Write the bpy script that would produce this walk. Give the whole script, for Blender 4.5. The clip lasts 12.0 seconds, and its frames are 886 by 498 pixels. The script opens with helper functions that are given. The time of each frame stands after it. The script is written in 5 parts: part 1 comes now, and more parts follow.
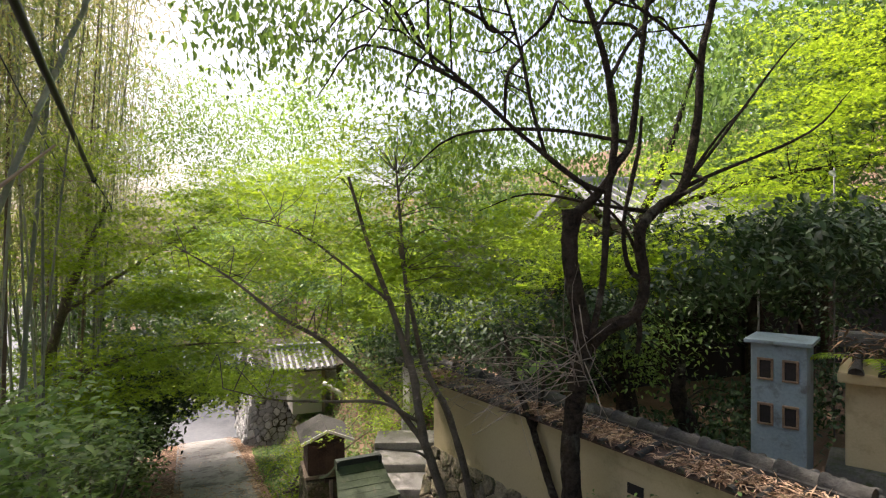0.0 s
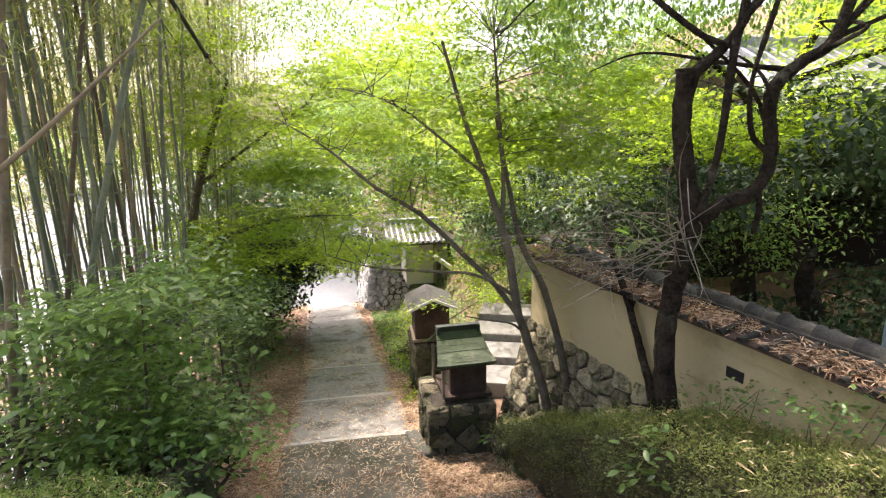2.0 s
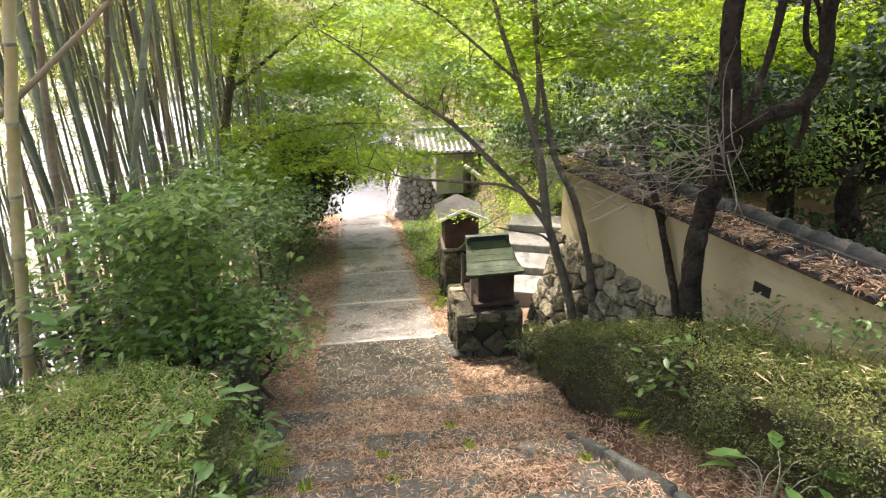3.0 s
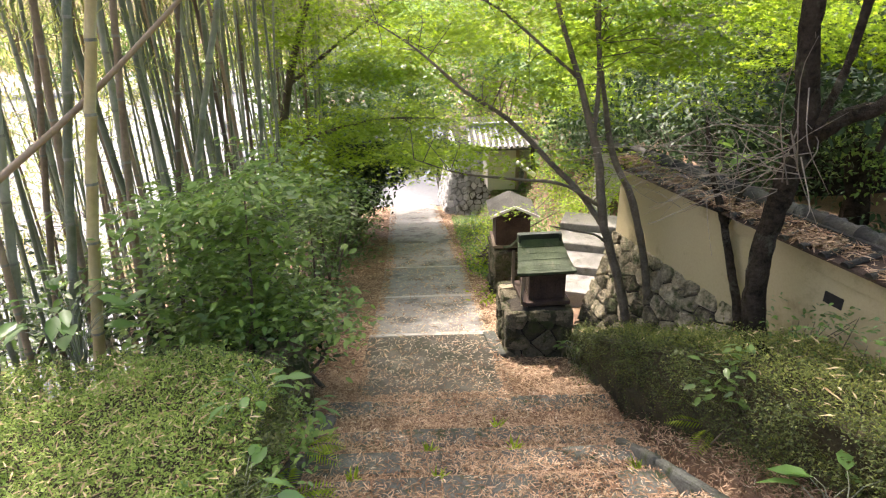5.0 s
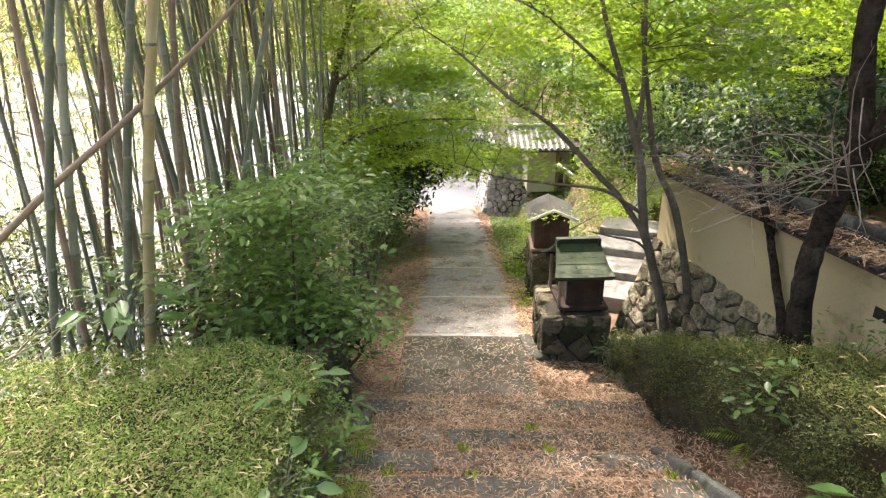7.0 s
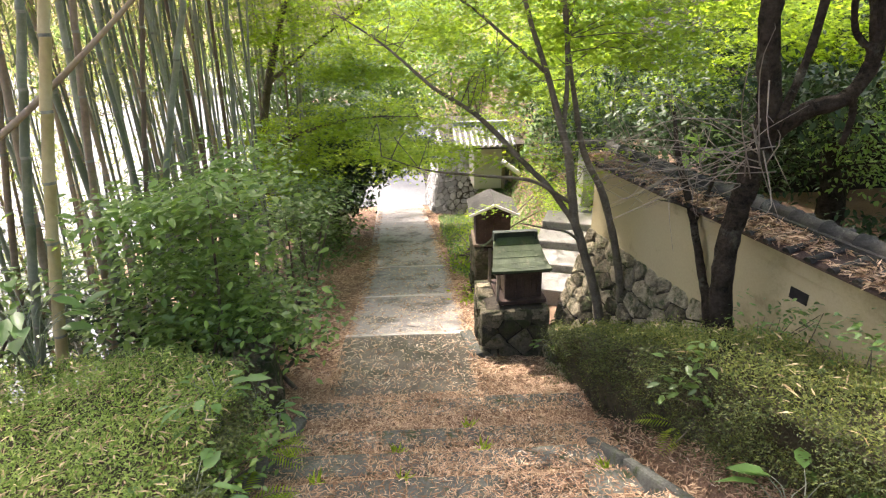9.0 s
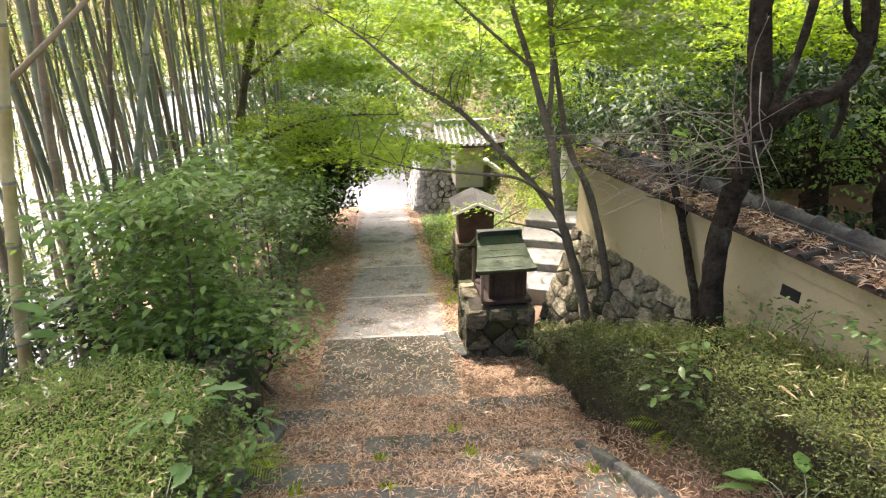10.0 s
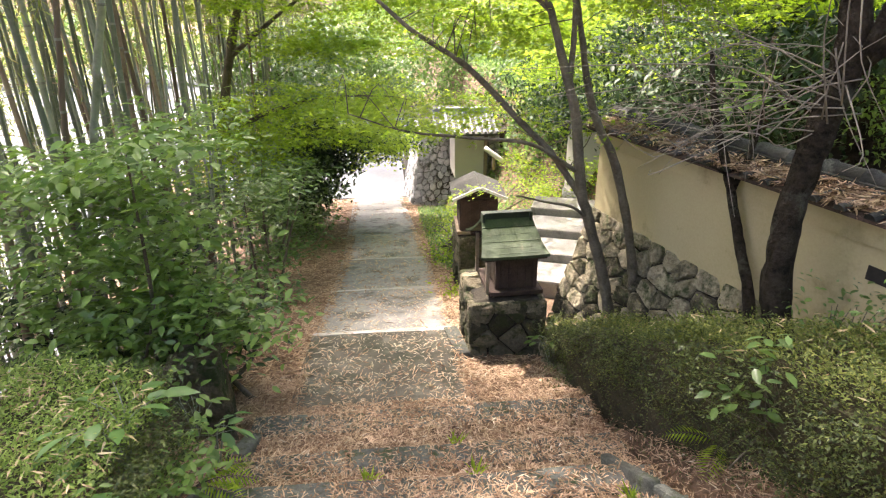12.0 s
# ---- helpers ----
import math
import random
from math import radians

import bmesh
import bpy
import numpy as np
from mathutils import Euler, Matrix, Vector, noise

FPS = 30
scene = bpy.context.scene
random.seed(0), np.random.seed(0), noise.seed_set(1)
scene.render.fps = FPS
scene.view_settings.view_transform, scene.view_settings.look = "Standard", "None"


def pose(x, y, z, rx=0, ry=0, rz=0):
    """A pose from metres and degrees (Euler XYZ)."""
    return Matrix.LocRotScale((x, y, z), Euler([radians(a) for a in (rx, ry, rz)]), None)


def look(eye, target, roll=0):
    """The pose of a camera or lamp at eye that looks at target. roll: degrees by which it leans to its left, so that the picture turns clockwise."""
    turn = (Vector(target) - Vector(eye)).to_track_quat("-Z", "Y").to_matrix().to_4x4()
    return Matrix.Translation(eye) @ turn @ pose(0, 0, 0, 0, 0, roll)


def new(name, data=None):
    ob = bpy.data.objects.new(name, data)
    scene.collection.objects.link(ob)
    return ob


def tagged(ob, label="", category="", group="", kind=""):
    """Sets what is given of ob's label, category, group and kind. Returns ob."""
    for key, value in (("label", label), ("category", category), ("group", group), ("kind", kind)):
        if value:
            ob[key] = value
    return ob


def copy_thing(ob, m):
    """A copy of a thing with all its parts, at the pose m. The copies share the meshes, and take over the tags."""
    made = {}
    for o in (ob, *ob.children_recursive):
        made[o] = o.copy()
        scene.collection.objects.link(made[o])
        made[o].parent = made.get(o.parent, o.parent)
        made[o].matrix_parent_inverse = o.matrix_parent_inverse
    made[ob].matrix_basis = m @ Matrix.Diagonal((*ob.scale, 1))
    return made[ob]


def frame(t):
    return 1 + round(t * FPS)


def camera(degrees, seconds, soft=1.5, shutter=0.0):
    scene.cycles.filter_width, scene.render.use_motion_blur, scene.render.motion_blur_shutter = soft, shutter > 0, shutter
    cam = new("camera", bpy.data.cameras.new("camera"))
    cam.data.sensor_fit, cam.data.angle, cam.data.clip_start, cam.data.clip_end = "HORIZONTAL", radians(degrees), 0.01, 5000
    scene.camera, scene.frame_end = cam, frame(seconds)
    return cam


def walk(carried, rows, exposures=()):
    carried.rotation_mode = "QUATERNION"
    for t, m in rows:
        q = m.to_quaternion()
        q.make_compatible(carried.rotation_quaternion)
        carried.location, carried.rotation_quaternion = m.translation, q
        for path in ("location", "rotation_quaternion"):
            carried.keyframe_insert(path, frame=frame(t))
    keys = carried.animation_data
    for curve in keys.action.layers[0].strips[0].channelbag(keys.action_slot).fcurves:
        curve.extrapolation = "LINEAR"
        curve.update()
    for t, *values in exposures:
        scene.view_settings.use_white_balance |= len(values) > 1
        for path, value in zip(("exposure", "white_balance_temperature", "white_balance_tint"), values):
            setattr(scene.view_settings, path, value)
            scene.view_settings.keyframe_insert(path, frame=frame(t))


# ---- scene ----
cam = camera(76.1, 12.0, soft=1.2)
PATH = [
    (0, (-0.052, -0.064, 1.682), (0.695, 1.792, 1.665), -0.3),
    (0.5, (0.015, -0.046, 1.680), (0.568, 1.876, 1.661), -1.0),
    (1, (0.047, -0.034, 1.683), (0.509, 1.912, 1.631), -1.2),
    (1.5, (0.057, -0.026, 1.671), (0.463, 1.920, 1.457), -1.1),
    (2, (0.078, -0.021, 1.643), (0.423, 1.900, 1.206), -0.9),
    (2.5, (0.062, -0.036, 1.643), (0.347, 1.847, 1.034), -0.9),
    (3, (0.064, -0.051, 1.657), (0.289, 1.794, 0.918), -0.9),
    (5, (0.042, -0.040, 1.661), (0.097, 1.812, 0.909), -1.0),
    (5.5, (0.048, -0.039, 1.660), (0.033, 1.815, 0.909), -1.2),
    (6, (0.042, -0.047, 1.669), (-0.005, 1.807, 0.918), -1.1),
    (6.5, (0.040, -0.051, 1.671), (-0.029, 1.802, 0.922), -0.9),
    (6.7, (0.021, -0.070, 1.694), (-0.053, 1.782, 0.942), -1.0),
    (8.3, (0.143, -0.073, 1.660), (0.088, 1.781, 0.913), -1.2),
    (8.5, (0.153, -0.064, 1.659), (0.132, 1.790, 0.911), -1.1),
    (9, (0.176, -0.007, 1.633), (0.257, 1.844, 0.880), -1.1),
    (9.5, (0.175, 0.051, 1.614), (0.305, 1.897, 0.856), -1.0),
    (10, (0.175, 0.084, 1.598), (0.319, 1.930, 0.842), -0.9),
    (10.5, (0.163, 0.105, 1.548), (0.313, 1.951, 0.794), -0.9),
    (11, (0.240, 0.217, 1.466), (0.375, 2.062, 0.706), -1.1),
    (11.5, (0.221, 0.362, 1.370), (0.361, 2.205, 0.606), -0.9),
    (12, (0.186, 0.488, 1.341), (0.339, 2.330, 0.576), -0.6),
]
walk(cam, [(t, look(eye, target, roll)) for t, eye, target, roll in PATH],
     exposures=[(0, 1.30, 6800, 20), (1.0, 1.57, 6800, 20), (2.0, 2.14, 6800, 20), (3.0, 2.37, 6800, 20), (5.0, 2.3, 6800, 20), (9.0, 2.4, 6800, 20), (12.0, 2.57, 6800, 20)])

# ---- world, sun ----
SUN_EL, SUN_AZ = radians(60), radians(-35)      # azimuth from +y towards +x
world = bpy.data.worlds.new("sky")
scene.world = world
world.use_nodes = True
wn = world.node_tree
sky = wn.nodes.new("ShaderNodeTexSky")
sky.sky_type = "NISHITA"
sky.sun_disc = False
sky.sun_elevation, sky.sun_rotation = SUN_EL, SUN_AZ
sky.air_density, sky.dust_density, sky.ozone_density = 1.0, 6.0, 0.6
wn.links.new(sky.outputs[0], wn.nodes["Background"].inputs[0])
wn.nodes["Background"].inputs[1].default_value = 0.15
sun_dir = Vector((math.sin(SUN_AZ) * math.cos(SUN_EL), math.cos(SUN_AZ) * math.cos(SUN_EL), math.sin(SUN_EL)))
sun = new("sun", bpy.data.lights.new("sun", "SUN"))
sun.data.energy, sun.data.angle, sun.data.color = 3.5, radians(0.6), (1.0, 0.95, 0.86)
sun.matrix_world = look(sun_dir * 60, (0, 0, 0))

rng = np.random.default_rng(7)


# ---- materials ----
def mat(name, low, high, rough=0.85, scale=6.0, fine=60.0, bump=0.4, metal=0.0, per="noise", spec=0.3, patch=None, depth=0.02):
    """Two colours mixed by coarse and fine noise, with relief from the fine noise."""
    m = bpy.data.materials.new(name)
    m.use_nodes = True
    nt = m.node_tree
    nd, ln = nt.nodes, nt.links
    bsdf = nd["Principled BSDF"]
    tc = nd.new("ShaderNodeTexCoord")
    a, b = nd.new("ShaderNodeTexNoise"), nd.new("ShaderNodeTexNoise")
    a.inputs["Scale"].default_value, a.inputs["Detail"].default_value = scale, 5
    b.inputs["Scale"].default_value, b.inputs["Detail"].default_value = fine, 6
    b.inputs["Roughness"].default_value = 0.7
    for n in (a, b):
        ln.new(tc.outputs["Object"], n.inputs["Vector"])
    add = nd.new("ShaderNodeMath")
    add.operation = "ADD"
    ln.new(a.outputs["Fac"], add.inputs[0])
    ln.new(b.outputs["Fac"], add.inputs[1])
    source = add.outputs[0]
    if per == "object":
        info = nd.new("ShaderNodeObjectInfo")
        more = nd.new("ShaderNodeMath")
        more.operation = "MULTIPLY_ADD"
        more.inputs[1].default_value = 0.7
        ln.new(info.outputs["Random"], more.inputs[0])
        ln.new(source, more.inputs[2])
        minus = nd.new("ShaderNodeMath")
        minus.operation = "SUBTRACT"
        minus.inputs[1].default_value = 0.35
        ln.new(more.outputs[0], minus.inputs[0])
        source = minus.outputs[0]
    if per == "island":
        info = nd.new("ShaderNodeNewGeometry")
        more = nd.new("ShaderNodeMath")
        more.operation = "MULTIPLY_ADD"
        more.inputs[1].default_value = 0.9
        ln.new(info.outputs["Random Per Island"], more.inputs[0])
        ln.new(source, more.inputs[2])
        minus = nd.new("ShaderNodeMath")
        minus.operation = "SUBTRACT"
        minus.inputs[1].default_value = 0.45
        ln.new(more.outputs[0], minus.inputs[0])
        source = minus.outputs[0]
    ramp = nd.new("ShaderNodeValToRGB")
    ramp.color_ramp.elements[0].position, ramp.color_ramp.elements[1].position = 0.35, 0.68
    ramp.color_ramp.elements[0].color, ramp.color_ramp.elements[1].color = (*low, 1), (*high, 1)
    half = nd.new("ShaderNodeMath")
    half.operation = "MULTIPLY"
    half.inputs[1].default_value = 0.5
    ln.new(source, half.inputs[0])
    ln.new(half.outputs[0], ramp.inputs[0])
    shade = ramp.outputs[0]
    if patch:
        # moss, lichen or stains in patches with ragged edges: colour, size, cover
        colour, size, cover = patch
        c = nd.new("ShaderNodeTexNoise")
        c.inputs["Scale"].default_value, c.inputs["Detail"].default_value, c.inputs["Roughness"].default_value = size, 8, 0.72
        place = nd.new("ShaderNodeNewGeometry")
        ln.new(place.outputs["Position"], c.inputs["Vector"])
        edge = nd.new("ShaderNodeMapRange")
        edge.inputs["From Min"].default_value, edge.inputs["From Max"].default_value = 0.62 - cover * 0.3, 0.74 - cover * 0.3
        ln.new(c.outputs["Fac"], edge.inputs["Value"])
        mix = nd.new("ShaderNodeMix")
        mix.data_type = "RGBA"
        for sock in mix.inputs:
            if sock.type == "RGBA" and sock.name == "A":
                ln.new(shade, sock)
            if sock.type == "RGBA" and sock.name == "B":
                sock.default_value = (*colour, 1)
        ln.new(edge.outputs[0], mix.inputs[0])
        for sock in mix.outputs:
            if sock.type == "RGBA":
                shade = sock
    ln.new(shade, bsdf.inputs["Base Color"])
    bsdf.inputs["Roughness"].default_value, bsdf.inputs["Metallic"].default_value = rough, metal
    bsdf.inputs["Specular IOR Level"].default_value = spec
    if bump:
        bp = nd.new("ShaderNodeBump")
        bp.inputs["Strength"].default_value, bp.inputs["Distance"].default_value = bump, depth
        ln.new(add.outputs[0], bp.inputs["Height"])
        ln.new(bp.outputs[0], bsdf.inputs["Normal"])
    return m


def leaf_mat(name, low, high, clear=0.45, rough=0.45, spec=0.4):
    """Leaves: each its own shade, and light passes through them."""
    m = bpy.data.materials.new(name)
    m.use_nodes = True
    nt = m.node_tree
    nd, ln = nt.nodes, nt.links
    bsdf = nd["Principled BSDF"]
    geo = nd.new("ShaderNodeNewGeometry")
    ramp = nd.new("ShaderNodeValToRGB")
    ramp.color_ramp.elements[0].color, ramp.color_ramp.elements[1].color = (*low, 1), (*high, 1)
    ln.new(geo.outputs["Random Per Island"], ramp.inputs[0])
    ln.new(ramp.outputs[0], bsdf.inputs["Base Color"])
    bsdf.inputs["Roughness"].default_value = rough
    bsdf.inputs["Specular IOR Level"].default_value = spec
    tr = nd.new("ShaderNodeBsdfTranslucent")
    bright = nd.new("ShaderNodeHueSaturation")
    bright.inputs["Hue"].default_value, bright.inputs["Saturation"].default_value, bright.inputs["Value"].default_value = 0.489, 1.08, 1.65
    ln.new(ramp.outputs[0], bright.inputs["Color"])
    ln.new(bright.outputs[0], tr.inputs["Color"])
    mix = nd.new("ShaderNodeMixShader")
    mix.inputs[0].default_value = clear
    ln.new(bsdf.outputs[0], mix.inputs[1])
    ln.new(tr.outputs[0], mix.inputs[2])
    ln.new(mix.outputs[0], nd["Material Output"].inputs["Surface"])
    return m


M_SOIL = mat("leaf_mould_soil", (0.09, 0.06, 0.04), (0.22, 0.14, 0.09), 0.95, 2.5, 45, 0.8)
M_LOT = mat("pale_gravel", (0.10, 0.106, 0.115), (0.17, 0.178, 0.19), 0.9, 0.4, 12, 0.3)
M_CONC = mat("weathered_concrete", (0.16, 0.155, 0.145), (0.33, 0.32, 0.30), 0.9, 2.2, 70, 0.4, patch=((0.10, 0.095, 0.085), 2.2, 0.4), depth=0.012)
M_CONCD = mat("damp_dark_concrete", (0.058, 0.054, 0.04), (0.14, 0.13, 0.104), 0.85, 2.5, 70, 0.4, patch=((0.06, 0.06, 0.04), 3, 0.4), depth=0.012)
M_CONCW = mat("worn_pale_concrete", (0.34, 0.32, 0.29), (0.5, 0.48, 0.44), 0.9, 6, 70, 0.3)
M_STEP = mat("mossy_grey_stone", (0.06, 0.065, 0.055), (0.17, 0.175, 0.155), 0.9, 4, 60, 0.8, patch=((0.055, 0.07, 0.03), 8, 0.35), depth=0.02)
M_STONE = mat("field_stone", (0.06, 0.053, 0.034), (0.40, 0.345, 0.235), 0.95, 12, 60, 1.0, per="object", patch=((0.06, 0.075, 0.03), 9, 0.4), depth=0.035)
# stone colour raised to stand in for daylight on the far wall
M_FARSTONE = mat("brightened_field_stone", (0.30, 0.30, 0.29), (0.58, 0.57, 0.55), 0.92, 5, 40, 1.0, per="object", patch=((0.12, 0.12, 0.10), 5, 0.35), depth=0.04)
# mossy stone with the shade of pedestal sides put into its colour
M_PEDSTONE = mat("shaded_mossy_stone", (0.045, 0.043, 0.027), (0.20, 0.175, 0.12), 0.92, 10, 60, 1.0, per="object", patch=((0.05, 0.06, 0.022), 10, 0.5), depth=0.035)
M_JOINT = mat("dark_joint_earth", (0.02, 0.018, 0.014), (0.07, 0.06, 0.045), 1.0, 8, 50, 0.6)
M_PLASTER = mat("ochre_plaster", (0.30, 0.25, 0.14), (0.385, 0.325, 0.195), 0.95, 1.6, 90, 0.15, patch=((0.22, 0.185, 0.10), 2.2, 0.25), depth=0.008)
M_WHITE = mat("pale_plaster", (0.52, 0.49, 0.44), (0.66, 0.63, 0.58), 0.95, 1.2, 60, 0.15)
M_TILE = mat("grey_roof_tile", (0.026, 0.025, 0.022), (0.082, 0.079, 0.07), 0.8, 6, 70, 0.6, per="object", spec=0.25, patch=((0.115, 0.115, 0.095), 14, 0.2), depth=0.015)
M_HALLTILE = mat("pale_hall_tile", (0.22, 0.225, 0.235), (0.36, 0.365, 0.375), 0.6, 3, 50, 0.3, per="object", spec=0.4)
M_COPPER = mat("verdigris_copper", (0.022, 0.036, 0.017), (0.066, 0.09, 0.042), 0.6, 7, 60, 0.25, spec=0.35, patch=((0.10, 0.10, 0.06), 9, 0.22))
M_RIDGE = mat("blackened_copper", (0.012, 0.017, 0.011), (0.04, 0.05, 0.034), 0.6, 8, 60, 0.2, spec=0.35)
M_DARKWOOD = mat("aged_dark_wood", (0.025, 0.016, 0.012), (0.085, 0.055, 0.042), 0.8, 9, 80, 0.5)
M_PALEWOOD = mat("weathered_wood", (0.16, 0.12, 0.085), (0.3, 0.24, 0.18), 0.85, 8, 80, 0.4)
M_BARK = mat("dark_bark", (0.007, 0.006, 0.005), (0.075, 0.06, 0.045), 0.95, 14, 60, 1.0, spec=0.1, patch=((0.10, 0.10, 0.075), 7, 0.22), depth=0.04)
M_MBARK = mat("maple_bark", (0.045, 0.038, 0.027), (0.18, 0.152, 0.112), 0.9, 9, 70, 0.6)
M_TWIG = mat("dry_grey_twig", (0.10, 0.085, 0.07), (0.24, 0.21, 0.175), 0.9, 9, 60, 0.3)
M_CULM = mat("green_bamboo", (0.105, 0.125, 0.085), (0.27, 0.285, 0.215), 0.55, 2.5, 30, 0.1, per="object", spec=0.5)
M_CULMY = mat("yellowed_bamboo", (0.30, 0.25, 0.12), (0.46, 0.38, 0.2), 0.5, 2.5, 30, 0.1, spec=0.5)
M_CULMB = mat("brown_bamboo", (0.12, 0.09, 0.065), (0.31, 0.24, 0.17), 0.7, 2.5, 30, 0.2, per="object")
M_NODE = mat("bamboo_node", (0.10, 0.10, 0.08), (0.3, 0.3, 0.25), 0.7, 9, 50, 0.2)
M_BLUE = mat("faded_blue_paint", (0.12, 0.165, 0.18), (0.20, 0.255, 0.27), 0.7, 5, 60, 0.15, patch=((0.09, 0.10, 0.10), 6, 0.25))
M_RUST = mat("brown_window_frame", (0.10, 0.07, 0.045), (0.2, 0.14, 0.09), 0.8, 9, 60, 0.2)
M_BLACK = mat("black_rubber", (0.01, 0.01, 0.012), (0.03, 0.03, 0.035), 0.5, 9, 60, 0.0)
# near-black that paints the shade inside the hall and small openings
M_DARK = mat("painted_interior_shade", (0.01, 0.009, 0.008), (0.03, 0.025, 0.022), 0.9, 3, 40, 0.2)
M_STEEL = mat("galvanised_pipe", (0.1, 0.1, 0.1), (0.2, 0.2, 0.2), 0.6, 6, 50, 0.1, metal=0.6)
M_PIPE = mat("pale_pipe", (0.6, 0.58, 0.55), (0.75, 0.73, 0.7), 0.5, 6, 50, 0.1)
M_LITTER = mat("fallen_bamboo_leaf", (0.19, 0.11, 0.064), (0.52, 0.365, 0.238), 0.8, 3, 40, 0.0, per="island")
M_LITTER2 = mat("bleached_bamboo_leaf", (0.38, 0.3, 0.2), (0.62, 0.53, 0.4), 0.8, 3, 40, 0.0, per="island")
# dry leaf with the shade over the tiled roofs put into its tone
M_LITTER3 = mat("shade_toned_leaf", (0.09, 0.052, 0.03), (0.30, 0.19, 0.11), 0.85, 3, 40, 0.0, per="island")
M_LITTER4 = mat("tan_dry_leaf", (0.28, 0.20, 0.10), (0.52, 0.42, 0.24), 0.8, 3, 40, 0.0, per="island")
M_MOSSROCK = mat("mossy_dark_rock", (0.045, 0.038, 0.026), (0.22, 0.18, 0.12), 0.95, 7, 45, 1.0, patch=((0.04, 0.055, 0.018), 6, 0.5), depth=0.05)
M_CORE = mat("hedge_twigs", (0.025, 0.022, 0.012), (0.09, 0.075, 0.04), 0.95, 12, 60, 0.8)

L_MAPLE = leaf_mat("maple_leaf", (0.13, 0.22, 0.026), (0.27, 0.38, 0.05), 0.62, 0.55, 0.2)
L_CHERRY = leaf_mat("cherry_leaf", (0.10, 0.18, 0.042), (0.21, 0.33, 0.085), 0.6, 0.4)
L_DARK = leaf_mat("evergreen_leaf", (0.014, 0.032, 0.013), (0.044, 0.078, 0.03), 0.22, 0.5, 0.2)
L_SHRUB = leaf_mat("shrub_leaf", (0.05, 0.10, 0.026), (0.12, 0.20, 0.05), 0.35, 0.35, 0.5)
L_LSHRUB = leaf_mat("light_shrub_leaf", (0.085, 0.165, 0.038), (0.19, 0.30, 0.072), 0.4, 0.35, 0.5)
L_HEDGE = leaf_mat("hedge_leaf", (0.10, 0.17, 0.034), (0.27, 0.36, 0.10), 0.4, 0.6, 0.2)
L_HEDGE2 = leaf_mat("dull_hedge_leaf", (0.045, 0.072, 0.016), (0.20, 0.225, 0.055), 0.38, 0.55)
# hedge sides: the shade is put into a darker leaf colour
L_HEDGE_SHADE = leaf_mat("shade_coloured_hedge_leaf", (0.025, 0.04, 0.013), (0.11, 0.138, 0.036), 0.32, 0.5)
L_BAMBOO = leaf_mat("bamboo_leaf", (0.12, 0.175, 0.05), (0.27, 0.31, 0.11), 0.5, 0.5)
L_YELLOW = leaf_mat("dry_bamboo_leaf", (0.20, 0.20, 0.07), (0.36, 0.33, 0.13), 0.5, 0.5)
L_BIG = leaf_mat("broad_leaf", (0.06, 0.14, 0.035), (0.12, 0.23, 0.065), 0.4, 0.35, 0.5)
L_WOODS = leaf_mat("woodland_leaf", (0.05, 0.105, 0.03), (0.16, 0.26, 0.07), 0.4, 0.5)


# ---- mesh helpers ----
def mesh_from(name, verts, faces, material, smooth=False):
    me = bpy.data.meshes.new(name)
    me.from_pydata([tuple(v) for v in verts], [], faces)
    me.materials.append(material)
    if smooth:
        me.polygons.foreach_set("use_smooth", [True] * len(me.polygons))
    me.update()
    return me


def part(name, source, material=None, parent=None, label="", smooth=False):
    """Links a bmesh or a mesh as one object under a thing or a part."""
    me = source
    if isinstance(source, bmesh.types.BMesh):
        me = bpy.data.meshes.new(name)
        source.to_mesh(me)
        source.free()
        if smooth:
            me.polygons.foreach_set("use_smooth", [True] * len(me.polygons))
    if material and not me.materials:
        me.materials.append(material)
    ob = new(name, me)
    ob.parent = parent
    return tagged(ob, label)


def thing(name, place=(0, 0, 0), turn=0.0, label="", category="", group="", kind=""):
    ob = new(name)
    ob.matrix_world = pose(*place, 0, 0, turn)
    return tagged(ob, label, category, group, kind)


def box(size, at=(0, 0, 0), bevel=0.0, turn=None, bm=None):
    """A box with its centre at `at`, with rounded edges."""
    bm2 = bmesh.new()
    bmesh.ops.create_cube(bm2, size=1)
    bmesh.ops.scale(bm2, vec=size, verts=bm2.verts)
    if bevel:
        bmesh.ops.bevel(bm2, geom=bm2.edges[:], offset=bevel, segments=2, affect="EDGES", profile=0.6)
    m = Matrix.Translation(at) @ (turn.to_4x4() if turn else Matrix())
    bmesh.ops.transform(bm2, matrix=m, verts=bm2.verts)
    if bm is None:
        return bm2
    me = bpy.data.meshes.new("tmp")
    bm2.to_mesh(me)
    bm2.free()
    bm.from_mesh(me)
    bpy.data.meshes.remove(me)
    return bm


def smooth_path(points, steps=4):
    """Catmull-Rom through the points (x, y, z, radius)."""
    p = [np.array(q, float) for q in points]
    p = [2 * p[0] - p[1], *p, 2 * p[-1] - p[-2]]
    out = []
    for i in range(1, len(p) - 2):
        for k in range(steps):
            t = k / steps
            out.append(0.5 * (2 * p[i] + (p[i + 1] - p[i - 1]) * t + (2 * p[i - 1] - 5 * p[i] + 4 * p[i + 1] - p[i + 2]) * t * t + (3 * p[i] - p[i - 1] - 3 * p[i + 1] + p[i + 2]) * t**3))
    out.append(p[-2])
    return out


